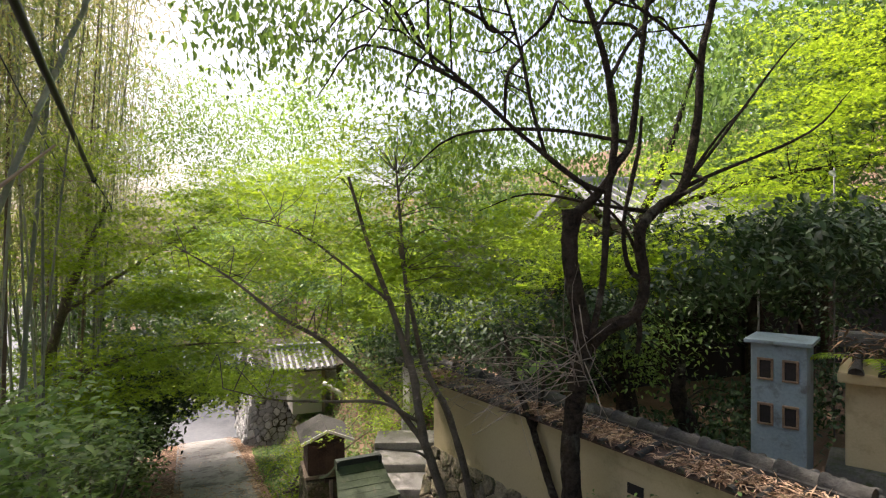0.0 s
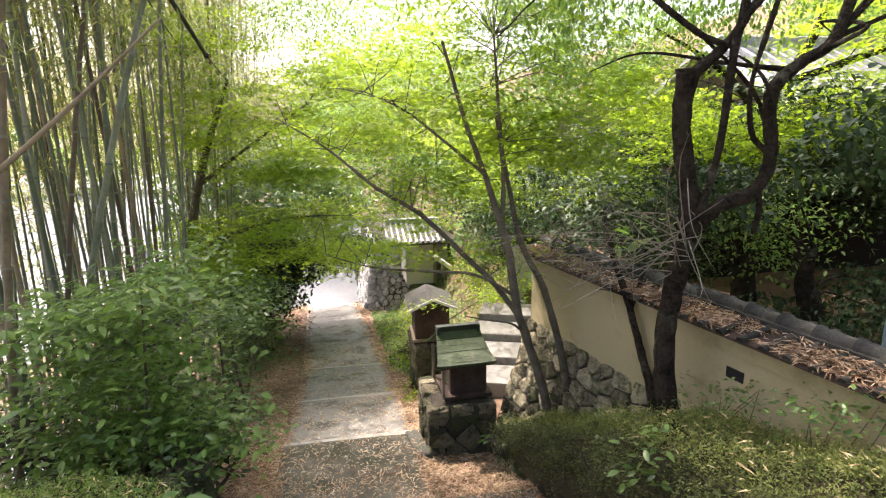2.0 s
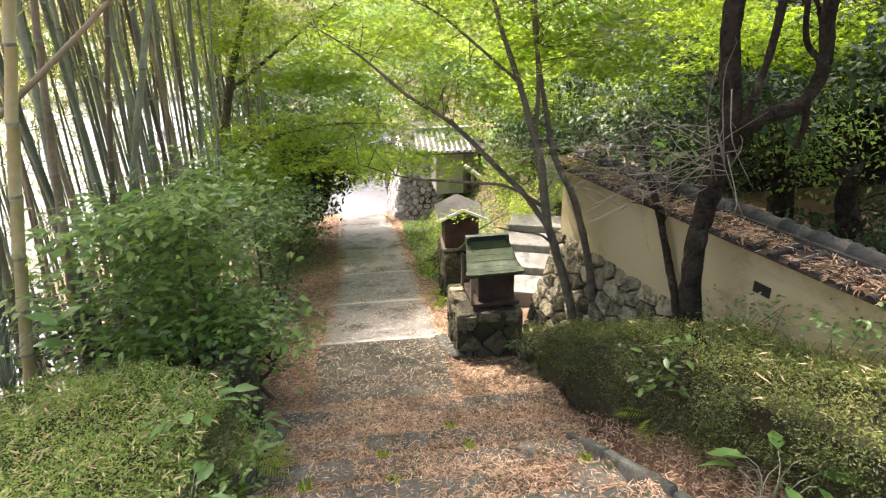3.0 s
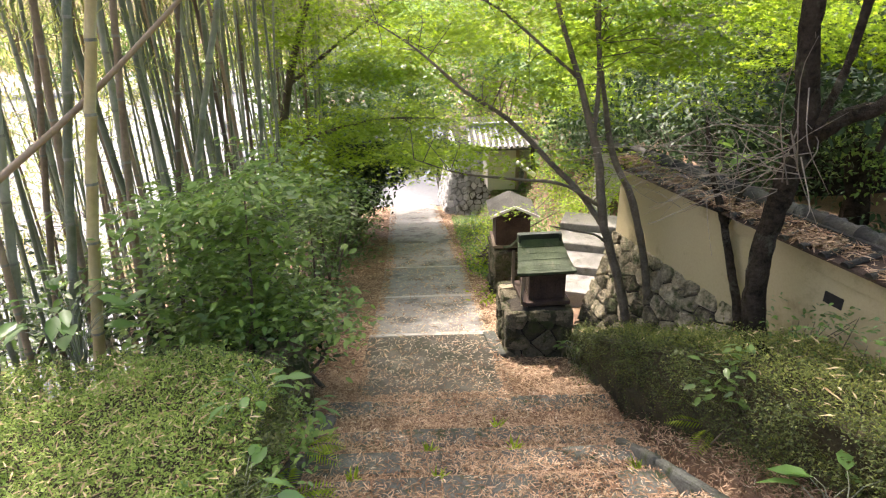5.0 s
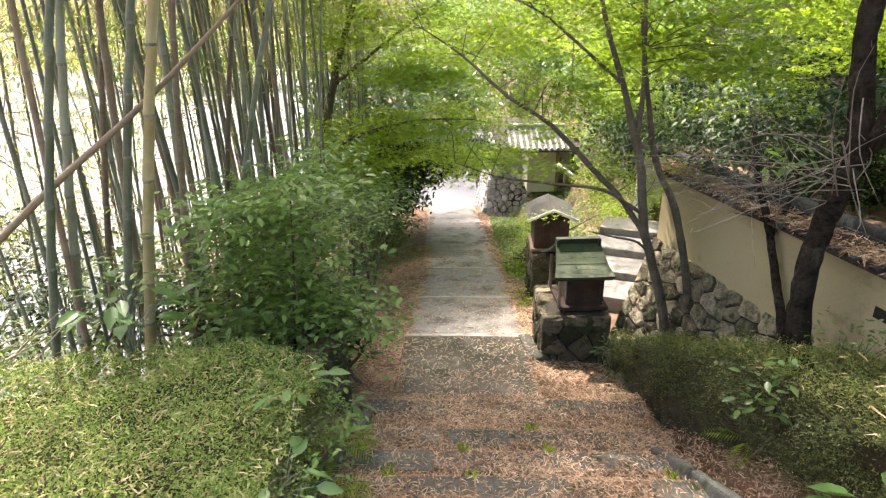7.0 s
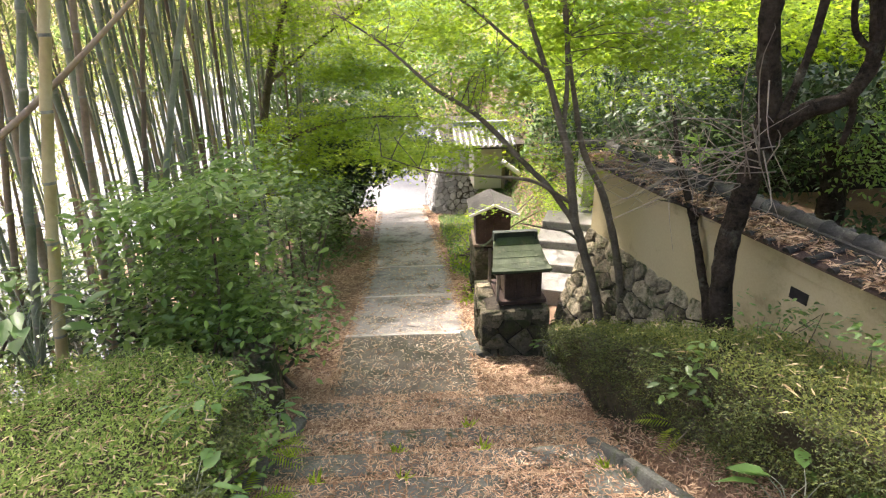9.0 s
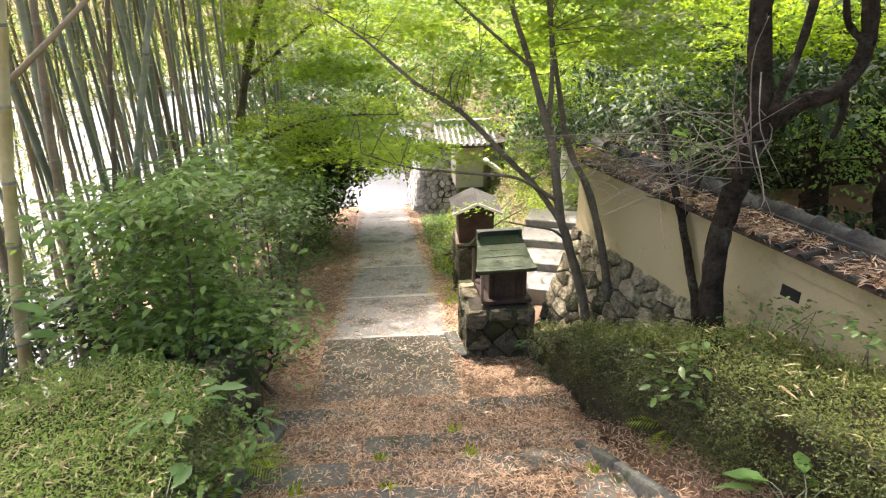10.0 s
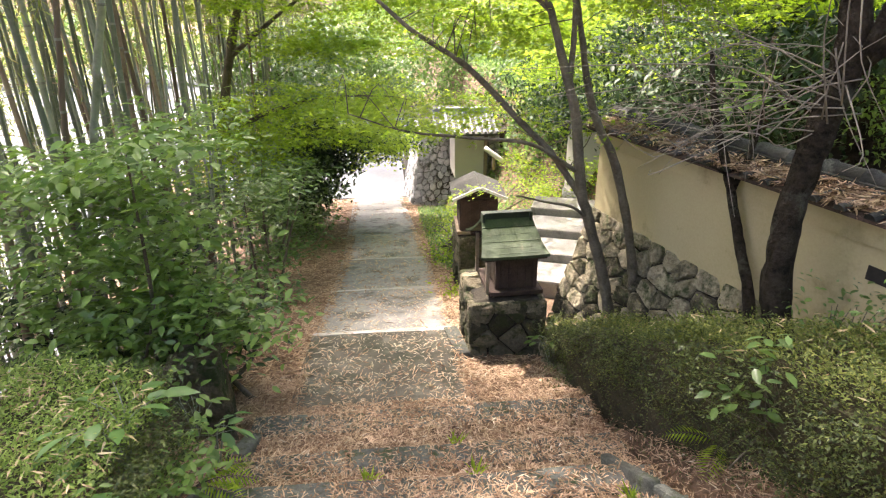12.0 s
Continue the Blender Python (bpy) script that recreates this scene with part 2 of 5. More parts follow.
def tube_data(points, sides=7, rough=0.0, seed=0):
    """Vertices and faces of a tapered tube along (x, y, z, radius)."""
    r = np.random.default_rng(seed)
    verts, faces = [], []
    pts = np.array(points, float)
    n = len(pts)
    for i in range(n):
        way = pts[min(i + 1, n - 1), :3] - pts[max(i - 1, 0), :3]
        way /= np.linalg.norm(way) + 1e-9
        side = np.cross(way, (0.31, 0.95, 0.07) if abs(way[1]) < 0.9 else (1, 0, 0))
        side /= np.linalg.norm(side) + 1e-9
        up = np.cross(way, side)
        for k in range(sides):
            a = 2 * math.pi * k / sides
            rad = max(pts[i, 3], 0.0008) * (1 + rough * r.uniform(-1, 1))
            verts.append(pts[i, :3] + rad * (math.cos(a) * side + math.sin(a) * up))
    for i in range(n - 1):
        for k in range(sides):
            a, b = i * sides + k, i * sides + (k + 1) % sides
            faces.append((a, b, b + sides, a + sides))
    faces.append(tuple(range(sides))[::-1])
    faces.append(tuple(range((n - 1) * sides, n * sides)))
    return verts, faces


def tubes(paths, material, name="tube", sides=7, rough=0.0, steps=4):
    verts, faces = [], []
    for n, p in enumerate(paths):
        v, f = tube_data(smooth_path(p, steps), sides, rough, n)
        faces += [tuple(i + len(verts) for i in q) for q in f]
        verts += v
    return mesh_from(name, verts, faces, material, True)


# Leaf outlines: x across, y along, z up; length 1.
def _fan(outline):
    v = np.array(outline, float)
    return v, [tuple(range(len(v)))]


SHAPES = {
    "lance": (np.array([(0, 0, 0), (0.07, 0.35, 0.02), (0, 1, -0.12), (-0.07, 0.35, 0.02)]), [(0, 1, 2, 3)]),
    "oval": (np.array([(0, 0, 0), (0.2, 0.25, 0.05), (0.21, 0.6, 0.03), (0, 1, -0.12), (-0.21, 0.6, 0.03), (-0.2, 0.25, 0.05), (0, 0.5, -0.02)]),
             [(0, 1, 6), (1, 2, 6), (2, 3, 6), (3, 4, 6), (4, 5, 6), (5, 0, 6)]),
    "small": (np.array([(0, 0, 0), (0.19, 0.5, 0.06), (0, 1, -0.05), (-0.19, 0.5, 0.06)]), [(0, 1, 2, 3)]),
    "palm": (np.array([(0, 0, 0), (0.42, 0.02, -0.05), (0.11, 0.24, 0), (0.52, 0.58, -0.07), (0.09, 0.40, 0), (0, 1, -0.1), (-0.09, 0.40, 0), (-0.52, 0.58, -0.07), (-0.11, 0.24, 0), (-0.42, 0.02, -0.05)]),
             [(0, 1, 2), (2, 3, 4), (4, 5, 6), (6, 7, 8), (8, 9, 0), (0, 2, 4, 6, 8)]),
}


def leaves(name, at, heading, pitch, roll, size, shape, material):
    """One mesh of many leaves. at: n x 3; the angles in radians; size in metres."""
    tv, tf = SHAPES[shape]
    at = np.asarray(at, float)
    n = len(at)
    cr, sr, cp, sp, ch, sh = np.cos(roll), np.sin(roll), np.cos(pitch), np.sin(pitch), np.cos(heading), np.sin(heading)
    v = np.repeat((tv[None] * np.asarray(size).reshape(-1, 1, 1)), 1, 0) * np.ones((n, 1, 1))
    x, y, z = v[..., 0], v[..., 1], v[..., 2]
    c = lambda q: np.broadcast_to(np.asarray(q), (n,))[:, None]
    x, z = c(cr) * x + c(sr) * z, -c(sr) * x + c(cr) * z
    y, z = c(cp) * y - c(sp) * z, c(sp) * y + c(cp) * z
    x, y = c(ch) * x - c(sh) * y, c(sh) * x + c(ch) * y
    co = np.stack([x, y, z], -1) + at[:, None]
    sizes = np.array([len(f) for f in tf])
    loops = np.concatenate([np.array(f) for f in tf])
    m, k = len(tv), len(tf)
    me = bpy.data.meshes.new(name)
    me.vertices.add(n * m)
    me.vertices.foreach_set("co", co.reshape(-1).astype(np.float32))
    all_loops = (loops[None] + (np.arange(n) * m)[:, None]).reshape(-1)
    me.loops.add(len(all_loops))
    me.loops.foreach_set("vertex_index", all_loops.astype(np.int32))
    starts = np.concatenate([[0], np.cumsum(np.tile(sizes, n))[:-1]])
    me.polygons.add(n * k)
    me.polygons.foreach_set("loop_start", starts.astype(np.int32))
    me.materials.append(material)
    me.update(calc_edges=True)
    me.validate()
    return me


def sprays(blobs, per, radius, flat, seed, droop=0.0):
    """Leaf places and headings: sprays scattered in blobs (x, y, z, rx, ry, rz, count), each spray a flat fan of leaves."""
    r = np.random.default_rng(seed)
    at, head, hubs = [], [], []
    for x, y, z, rx, ry, rz, count in blobs:
        q = r.normal(size=(count, 3))
        q /= np.linalg.norm(q, axis=1)[:, None]
        q *= (r.uniform(0, 1, (count, 1)) ** 0.45)
        hub = q * (rx, ry, rz) + (x, y, z)
        hubs.append(hub)
        for h in hub:
            a = r.uniform(0, 2 * math.pi, per)
            d = radius * np.sqrt(r.uniform(0, 1, per))
            tip, tilt = r.uniform(0, 2 * math.pi), r.normal(0, 0.18)
            dx, dy = d * np.cos(a) * 1.5, d * np.sin(a) * 0.7
            px, py = dx * math.cos(tip) - dy * math.sin(tip), dx * math.sin(tip) + dy * math.cos(tip)
            pz = r.normal(0, flat, per) + dx * tilt - droop * d * d
            at.append(np.stack([h[0] + px, h[1] + py, h[2] + pz], 1))
            head.append(tip - math.pi / 2 + r.normal(0, 0.9, per))
    return np.concatenate(at), np.concatenate(head), np.concatenate(hubs)


def crown(blobs, per, radius, size, shape, material, seed, flat=0.03, pitch=(-0.25, 0.3), droop=0.0, name="crown"):
    r = np.random.default_rng(seed + 100)
    at, head, hubs = sprays(blobs, per, radius, flat, seed, droop)
    n = len(at)
    return leaves(name, at, head, r.normal(*pitch, n), r.normal(0, 0.35, n), size * r.uniform(0.6, 1.15, n), shape, material), hubs


def polygon_cells(sites, bounds):
    """The cell of each site: the outline nearer to it than to any other, inside bounds."""
    x0, y0, x1, y1 = bounds
    cells = []
    for i, s in enumerate(sites):
        poly = [np.array(p, float) for p in ((x0, y0), (x1, y0), (x1, y1), (x0, y1))]
        near = np.argsort(((sites - s) ** 2).sum(1))[1:14]
        for j in near:
            mid, way = (s + sites[j]) / 2, sites[j] - s
            out = []
            for a, b in zip(poly, poly[1:] + poly[:1]):
                da, db = (a - mid) @ way, (b - mid) @ way
                if da <= 0:
                    out.append(a)
                if da * db < 0:
                    out.append(a + (b - a) * da / (da - db))
            poly = out
            if len(poly) < 3:
                break
        cells.append(poly)
    return cells


def stone_face(parent, corner, u, v, width, height, cell, material, seed, keep=None, bulge=0.035):
    """Fitted stones over a rectangle from corner along u and v; each stone is a part. keep(s, t): where stones stand."""
    r = np.random.default_rng(seed)
    corner, u, v = np.array(corner, float), np.array(u, float), np.array(v, float)
    u, v = u / np.linalg.norm(u), v / np.linalg.norm(v)
    out = np.cross(u, v)
    nu, nv = max(2, round(width / cell)), max(2, round(height / (cell * 0.8)))
    sites = np.array([((i + 0.5 + 0.25 * (j % 2) + r.uniform(-0.33, 0.33)) * width / nu, (j + 0.5 + r.uniform(-0.33, 0.33)) * height / nv) for j in range(nv) for i in range(nu)])
    for s, poly in zip(sites, polygon_cells(sites, (0, 0, width, height))):
        if len(poly) < 3 or (keep and not keep(*s)):
            continue
        c = np.mean(poly, 0)
        rings = []
        lift = bulge * r.uniform(0.5, 1.2)
        tilt = r.normal(0, 0.09, 2)
        # rounded corners
        soft = []
        for a, b in zip(poly, poly[1:] + poly[:1]):
            soft += [a * 0.9 + b * 0.1, a * 0.12 + b * 0.88]
        for shrink, h in ((0.985, -0.05), (0.97, 0.4 * lift), (0.88, 0.9 * lift), (0.5, lift)):
            ring = []
            for p in soft:
                q = c + (p - c) * (shrink - 0.005 / (np.linalg.norm(p - c) + 1e-6))
                hh = h + ((q - c) @ tilt if h > 0 else 0) + (r.uniform(-0.006, 0.006) if h > 0 else 0)
                ring.append(corner + u * q[0] + v * q[1] + out * hh)
            rings.append(ring)
        k = len(soft)
        verts = [p for ring in rings for p in ring]
        faces = [(a * k + i, a * k + (i + 1) % k, (a + 1) * k + (i + 1) % k, (a + 1) * k + i) for a in range(len(rings) - 1) for i in range(k)]
        faces.append(tuple(range((len(rings) - 1) * k, len(rings) * k)))
        part("stone", mesh_from("stone", verts, faces, material, False), parent=parent)


# ---- the lie of the land ----
PROFILE_Y = [-400, 1.3, 1.65, 1.96, 2.26, 2.58, 3.0, 3.23, 4.08, 5.54, 7.22, 14.2, 17, 60, 400]
PROFILE_Z = [0.0, 0.0, -0.125, -0.28, -0.405, -0.52, -0.635, -0.69, -0.80, -1.19, -1.59, -2.92, -3.2, -3.6, -4]


def smoothstep(a, b, x):
    t = np.clip((np.asarray(x, float) - a) / (b - a), 0, 1)
    return t * t * (3 - 2 * t)


def land(x, y):
    x, y = np.asarray(x, float), np.asarray(y, float)
    z = np.interp(y, PROFILE_Y, PROFILE_Z) - 0.03
    # a bed for the treads
    z = z - 0.22 * smoothstep(-0.72, -0.6, x) * smoothstep(1.32, 1.2, x) * smoothstep(1.15, 1.3, y) * smoothstep(3.05, 2.95, y)
    # bank to the bamboo grove, falling to the lot below
    fall = smoothstep(-2.2, -3.9, x) * (-4.65 - z) * (1 - smoothstep(11, 16, y) * 0.6 * smoothstep(-9, -3, x))
    z = z + fall
    # shelf by the garden wall
    z = z + smoothstep(1.2, 1.62, x) * np.interp(y, [0, 1.2, 1.9, 2.75, 3.9, 5, 7, 12], [0.05, 0.12, 0.34, 0.36, 0.05, 0.0, 0.15, 0.6])
    # weedy bank above the lower path
    z = z + smoothstep(1.9, 2.6, x) * smoothstep(6.0, 7.4, y) * smoothstep(12.6, 11.4, y) * (np.maximum(z, -0.95) - z)
    # terrace and hillside behind the wall
    z = z + smoothstep(2.2, 3.0, x) * (np.maximum(z, -0.2) - z)
    z = z + smoothstep(14, 40, x) * 12
    z = z + 0.02 * np.sin(x * 3.1 + y * 1.7) * np.sin(y * 2.3 - x)
    return z


# ---- ground ----
def warped(lo, hi, fine_lo, fine_hi, step, grow=1.22):
    mid = list(np.arange(fine_lo, fine_hi + 1e-6, step))
    d, a = step, mid[-1]
    while a < hi:
        d *= grow
        a += d
        mid.append(a)
    d, a = step, mid[0]
    while a > lo:
        d *= grow
        a -= d
        mid.insert(0, a)
    return np.array(mid)


gx, gy = warped(-500, 500, -3.5, 4.2, 0.1), warped(-300, 700, -0.5, 9.0, 0.1)
X, Y = np.meshgrid(gx, gy)
Z = land(X, Y)
nx, ny = len(gx), len(gy)
faces = [(j * nx + i, j * nx + i + 1, (j + 1) * nx + i + 1, (j + 1) * nx + i) for j in range(ny - 1) for i in range(nx - 1)]
ground = part("ground", mesh_from("ground", np.stack([X, Y, Z], -1).reshape(-1, 3), faces, M_SOIL, True))
tagged(ground, "brown soil slope strewn with fallen bamboo leaves", "ground", kind="structure")

# the pale lot below the bamboo grove
lot = part("lot", box((60, 90, 0.3), (-34.6, 40, -4.77), 0.05), M_LOT)
tagged(lot, "pale sunlit gravel lot below the bamboo bank", "ground", kind="structure")


# ---- path: concrete ramps with low steps ----
def ramp(y0, z0, y1, z1, x0, x1, thick=0.16, xs=None):
    """A slab between two heights, its far end shifted sideways with the path."""
    a0, a1 = xs or (x0, x1)
    bm = bmesh.new()
    n = 6
    top = [[bm.verts.new((x0 + (x1 - x0) * k / n + (a0 - x0) * s + ((a1 - x1) - (a0 - x0)) * s * k / n, y0 + (y1 - y0) * s, z0 + (z1 - z0) * s + 0.004 * math.sin(7 * k + 5 * s))) for k in range(n + 1)] for s in (0, 0.25, 0.5, 0.75, 1)]
    for r0, r1 in zip(top, top[1:]):
        for k in range(n):
            bm.faces.new((r0[k], r0[k + 1], r1[k + 1], r1[k]))
    ext = bmesh.ops.extrude_face_region(bm, geom=bm.faces[:])
    bmesh.ops.translate(bm, vec=(0, 0, -thick), verts=[g for g in ext["geom"] if isinstance(g, bmesh.types.BMVert)])
    bmesh.ops.recalc_face_normals(bm, faces=bm.faces)
    return bm


path = thing("path", label="weathered grey concrete path in low stepped ramps", category="path", kind="structure")
RAMPS = [(3.0, -0.655, 4.08, -0.762, -0.46, 0.60, (-0.46, 0.56)), (4.08, -0.82, 5.54, -1.147, -0.46, 0.56, (-0.50, 0.56)),
         (5.54, -1.21, 7.22, -1.542, -0.50, 0.56, (-0.55, 0.55)), (7.22, -1.58, 14.4, -2.93, -0.55, 0.55, (-0.9, 0.3))]
for y0, z0, y1, z1, x0, x1, xs in RAMPS:
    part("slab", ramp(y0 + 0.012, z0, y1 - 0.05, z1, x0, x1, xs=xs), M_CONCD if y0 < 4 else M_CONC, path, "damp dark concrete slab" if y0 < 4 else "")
    part("nosing", ramp(y1 - 0.048, z1 + 0.003, y1, z1, xs[0], xs[1], 0.14), M_CONCW, path, "worn pale concrete edge")
# narrow drain slab beside the pedestal
part("drain_slab", box((0.1, 0.42, 0.05), (0.55, 3.83, -0.745), 0.012, Euler((radians(-5), 0, radians(6))).to_matrix()), M_STEP, path, "narrow grey stone slab")
apron = part("apron", ramp(14.4, -2.94, 40, -3.6, -4, 6, xs=(-14, 16)), M_LOT)
tagged(apron, "sunlit pale gravel at the foot of the path", "ground", kind="structure")

# ---- stairs: stone-edged treads ----
stairs = thing("stairs", label="low mossy stone steps covered in fallen bamboo leaves", category="stairs", kind="structure")
EDGES = [(1.30, 0.0), (1.65, -0.11), (1.96, -0.268), (2.26, -0.392), (2.58, -0.512), (3.0, -0.623)]
part("landing", box((1.86, 4.3, 0.2), (0.28, -0.86, -0.1), 0.02), M_STEP, stairs)
for i, (y, z) in enumerate(EDGES):
    # a row of edging blocks, uneven in length
    x = -0.62
    while x < 1.17:
        w = min(float(rng.uniform(0.28, 0.55)), 1.2 - x)
        b = box((w - 0.008, 0.15, 0.22), (x + w / 2, y - 0.075 + float(rng.uniform(-0.01, 0.01)), z - 0.11 + float(rng.uniform(-0.008, 0.006))), 0.012,
                Euler((0, float(rng.normal(0, 0.012)), float(rng.normal(0, 0.015)))).to_matrix())
        part("edging_stone", b, M_STEP, stairs)
        x += w
    if i:
        y_prev = EDGES[i - 1][0]
        part("tread", box((1.84, y - y_prev - 0.15, 0.18), (0.29, (y + y_prev - 0.15) / 2, z - 0.10), 0.006), M_SOIL, stairs)
kerb = thing("kerb", label="narrow mossy stone kerb beside the steps", category="kerb", kind="structure")
for a, b in zip(((1.26, 0.6, 0.0), (1.25, 1.2, 0.0), (1.18, 1.55, -0.05), (1.10, 2.0, -0.24)), ((1.25, 1.19, 0.0), (1.18, 1.54, -0.05), (1.10, 1.99, -0.24), (1.06, 2.38, -0.45))):
    d = Vector(b) - Vector(a)
    part("kerb_stone", box((0.05, d.length, 0.12), (Vector(a) + Vector(b)) / 2 - Vector((0, 0, 0.075)), 0.018, d.to_track_quat("Y", "Z").to_matrix()), M_STEP, kerb)
kerb_l = thing("kerb", label="broken mossy stone kerb at the left edge of steps", category="kerb", kind="structure")
for a, b in (((-0.68, 0.8, 0.04), (-0.66, 1.6, -0.1)), ((-0.66, 1.62, -0.12), (-0.64, 2.3, -0.44)), ((-0.62, 2.62, -0.56), (-0.58, 2.95, -0.67))):
    d = Vector(b) - Vector(a)
    part("kerb_stone", box((0.09, d.length, 0.14), (Vector(a) + Vector(b)) / 2 - Vector((0, 0, 0.05)), 0.018, d.to_track_quat("Y", "Z").to_matrix()), M_STEP, kerb_l)

# ---- garden wall: plaster on a stone footing, tiled cap ----
WA, WB = Vector((1.405, 3.75, 0)), Vector((1.94, 1.15, 0))
wdir = (WB - WA).normalized()
wout = Vector((wdir.y, -wdir.x, 0))     # towards the path
if wout.x > 0:
    wout = -wout
wlen = (WB - WA).length
EAVE, FOOT = 0.715, 0.237
wall = thing("garden_wall", label="low ochre plaster garden wall with tiled cap on stone footing", category="wall", kind="structure")


def along(s, off=0.0, z=0.0):
    return WA + wdir * s + wout * off + Vector((0, 0, z))


def wall_prism(section, s0, s1):
    """A length of wall with the given (off, z) outline."""
    bm = bmesh.new()
    a = [bm.verts.new(along(s0, o, z)) for o, z in section]
    b = [bm.verts.new(along(s1, o, z)) for o, z in section]
    k = len(section)
    for i in range(k):
        bm.faces.new((a[i], a[(i + 1) % k], b[(i + 1) % k], b[i]))
    bm.faces.new(a[::-1])
    bm.faces.new(b)
    bmesh.ops.recalc_face_normals(bm, faces=bm.faces)
    return bm


part("plaster", wall_prism([(0, FOOT - 0.1), (0, EAVE - 0.095), (-0.23, EAVE - 0.095), (-0.23, FOOT - 0.1)], 0, wlen), M_PLASTER, wall)
part("eave_band", wall_prism([(0.016, EAVE - 0.091), (0.024, EAVE), (-0.25, EAVE), (-0.242, EAVE - 0.091)], -0.02, wlen), M_PLASTER, wall)
part("roof_bed", wall_prism([(0.085, EAVE + 0.002), (0.085, EAVE + 0.014), (-0.12, EAVE + 0.056), (-0.325, EAVE + 0.014), (-0.325, EAVE + 0.002)], -0.04, wlen), M_DARKWOOD, wall)
# flat ridge courses and round ridge tiles
for z, w in ((0.044, 0.068), (0.061, 0.058)):
    part("ridge_course", wall_prism([(-0.12 + w, EAVE + z), (-0.12 + w, EAVE + z + 0.016), (-0.12 - w, EAVE + z + 0.016), (-0.12 - w, EAVE + z)], -0.04, wlen), M_TILE, wall)


def half_round(length, radius, flare=0.012):
    """A half-round tile along +y with a collar at its end."""
    verts, fcs = [], []
    stations = ((0, radius + flare), (0.12 * length, radius + flare), (0.14 * length, radius), (length, radius * 0.94))
    k = 8
    for y, r in stations:
        for i in range(k + 1):
            a = math.pi * i / k
            verts.append((r * math.cos(a), y, r * math.sin(a)))
    for j in range(len(stations) - 1):
        for i in range(k):
            a = j * (k + 1) + i
            fcs.append((a, a + 1, a + k + 2, a + k + 1))
    fcs.append(tuple(range(k + 1)))
    fcs.append(tuple(range((len(stations) - 1) * (k + 1), len(stations) * (k + 1)))[::-1])
    return mesh_from("ridge_tile", verts, fcs, M_TILE, True)


ridge_mesh = half_round(0.165, 0.036, 0.006)
wturn = math.degrees(math.atan2(wdir.y, wdir.x)) - 90
s = -0.05
while s < wlen - 0.17:
    t = part("ridge_tile", ridge_mesh, parent=wall)
    t.matrix_local = Matrix.Translation(along(s, -0.12, EAVE + 0.077)) @ pose(0, 0, 0, float(rng.normal(0, 0.8)), 0, wturn + float(rng.normal(0, 1)))
    s += 0.158
# pan and cover tiles down both slopes
cover = half_round(0.20, 0.016, 0.004)
slope = math.atan2(0.042, 0.205)
s = 0.05
while s < wlen:
    for side in (1, -1):
        t = part("cover_tile", cover, parent=wall)
        turn = math.degrees(math.atan2((wout * side).y, (wout * side).x)) - 90
        t.matrix_local = Matrix.Translation(along(s, -0.12 + side * 0.225, EAVE + 0.02)) @ pose(0, 0, 0, 0, 0, turn + 180) @ pose(0, 0, 0, math.degrees(slope), 0, 0)
    s += 0.105
# footing of fitted stones, battered
footing = thing("stone_footing", label="mossy fitted field stones under the plaster wall", category="stone wall", kind="structure")
part("core", wall_prism([(-0.02, FOOT - 0.02), (0.37, -0.85), (-0.4, -0.85), (-0.4, FOOT - 0.02)], 0.0, wlen), M_JOINT, footing)
face_up = (wout * -0.37 + Vector((0, 0, 1.05))).normalized()
stone_face(footing, along(-0.02, 0.36, -0.83), wdir, face_up, 2.0, 1.12, 0.125, M_STONE, 3, bulge=0.028)
# no recess here: a near-black block on the plaster paints the hole's shade
drain = part("drain_hole", wall_prism([(0.004, 0.505), (0.004, 0.555), (-0.03, 0.555), (-0.03, 0.505)], 1.70, 1.79), M_DARK, wall, "near-black block painted as a small shaded opening")

# ---- roofed gatepost at the end of the wall ----
post = thing("gate_pier", (3.44, 1.80, 0.38), -60, "ochre plaster pier with small tiled roof and dead ferns", "pier", kind="structure")
part("plaster", box((0.62, 0.27, 0.85), (0, 0, 0.12), 0.01), M_PLASTER, post)
part("ledge", box((0.8, 0.4, 0.8), (0, 0, -0.33), 0.03), M_STEP, post)
part("roof_bed", box((0.92, 0.5, 0.06), (0.12, 0, 0.575), 0.012), M_PLASTER, post)
for i in range(2, 9):
    t = part("cover_tile", half_round(0.32, 0.026, 0.01), M_TILE, post)
    t.matrix_local = pose(-0.51 + 0.127 * i, -0.32, 0.61, math.degrees(slope) * 0.8)
    t2 = part("cover_tile", t.data, parent=post)
    t2.matrix_local = pose(-0.51 + 0.127 * i, 0.32, 0.61, math.degrees(slope) * 0.8, 0, 180)
part("ridge", box((0.94, 0.12, 0.09), (0.12, 0, 0.75), 0.025), M_TILE, post)

# ---- blue cabinet with four small windows ----
cab = thing("blue_cabinet", (2.99, 2.24, -0.25), -62, "faded blue painted cabinet with four small dark windows", "cabinet")
part("body", box((0.275, 0.26, 1.36), (0, 0, 0.68), 0.006), M_BLUE, cab)
rb = box((0.335, 0.33, 0.022), (0, 0, 1.371), 0.005)
part("roof", rb, M_BLUE, cab, "slightly overhanging pale blue roof board")
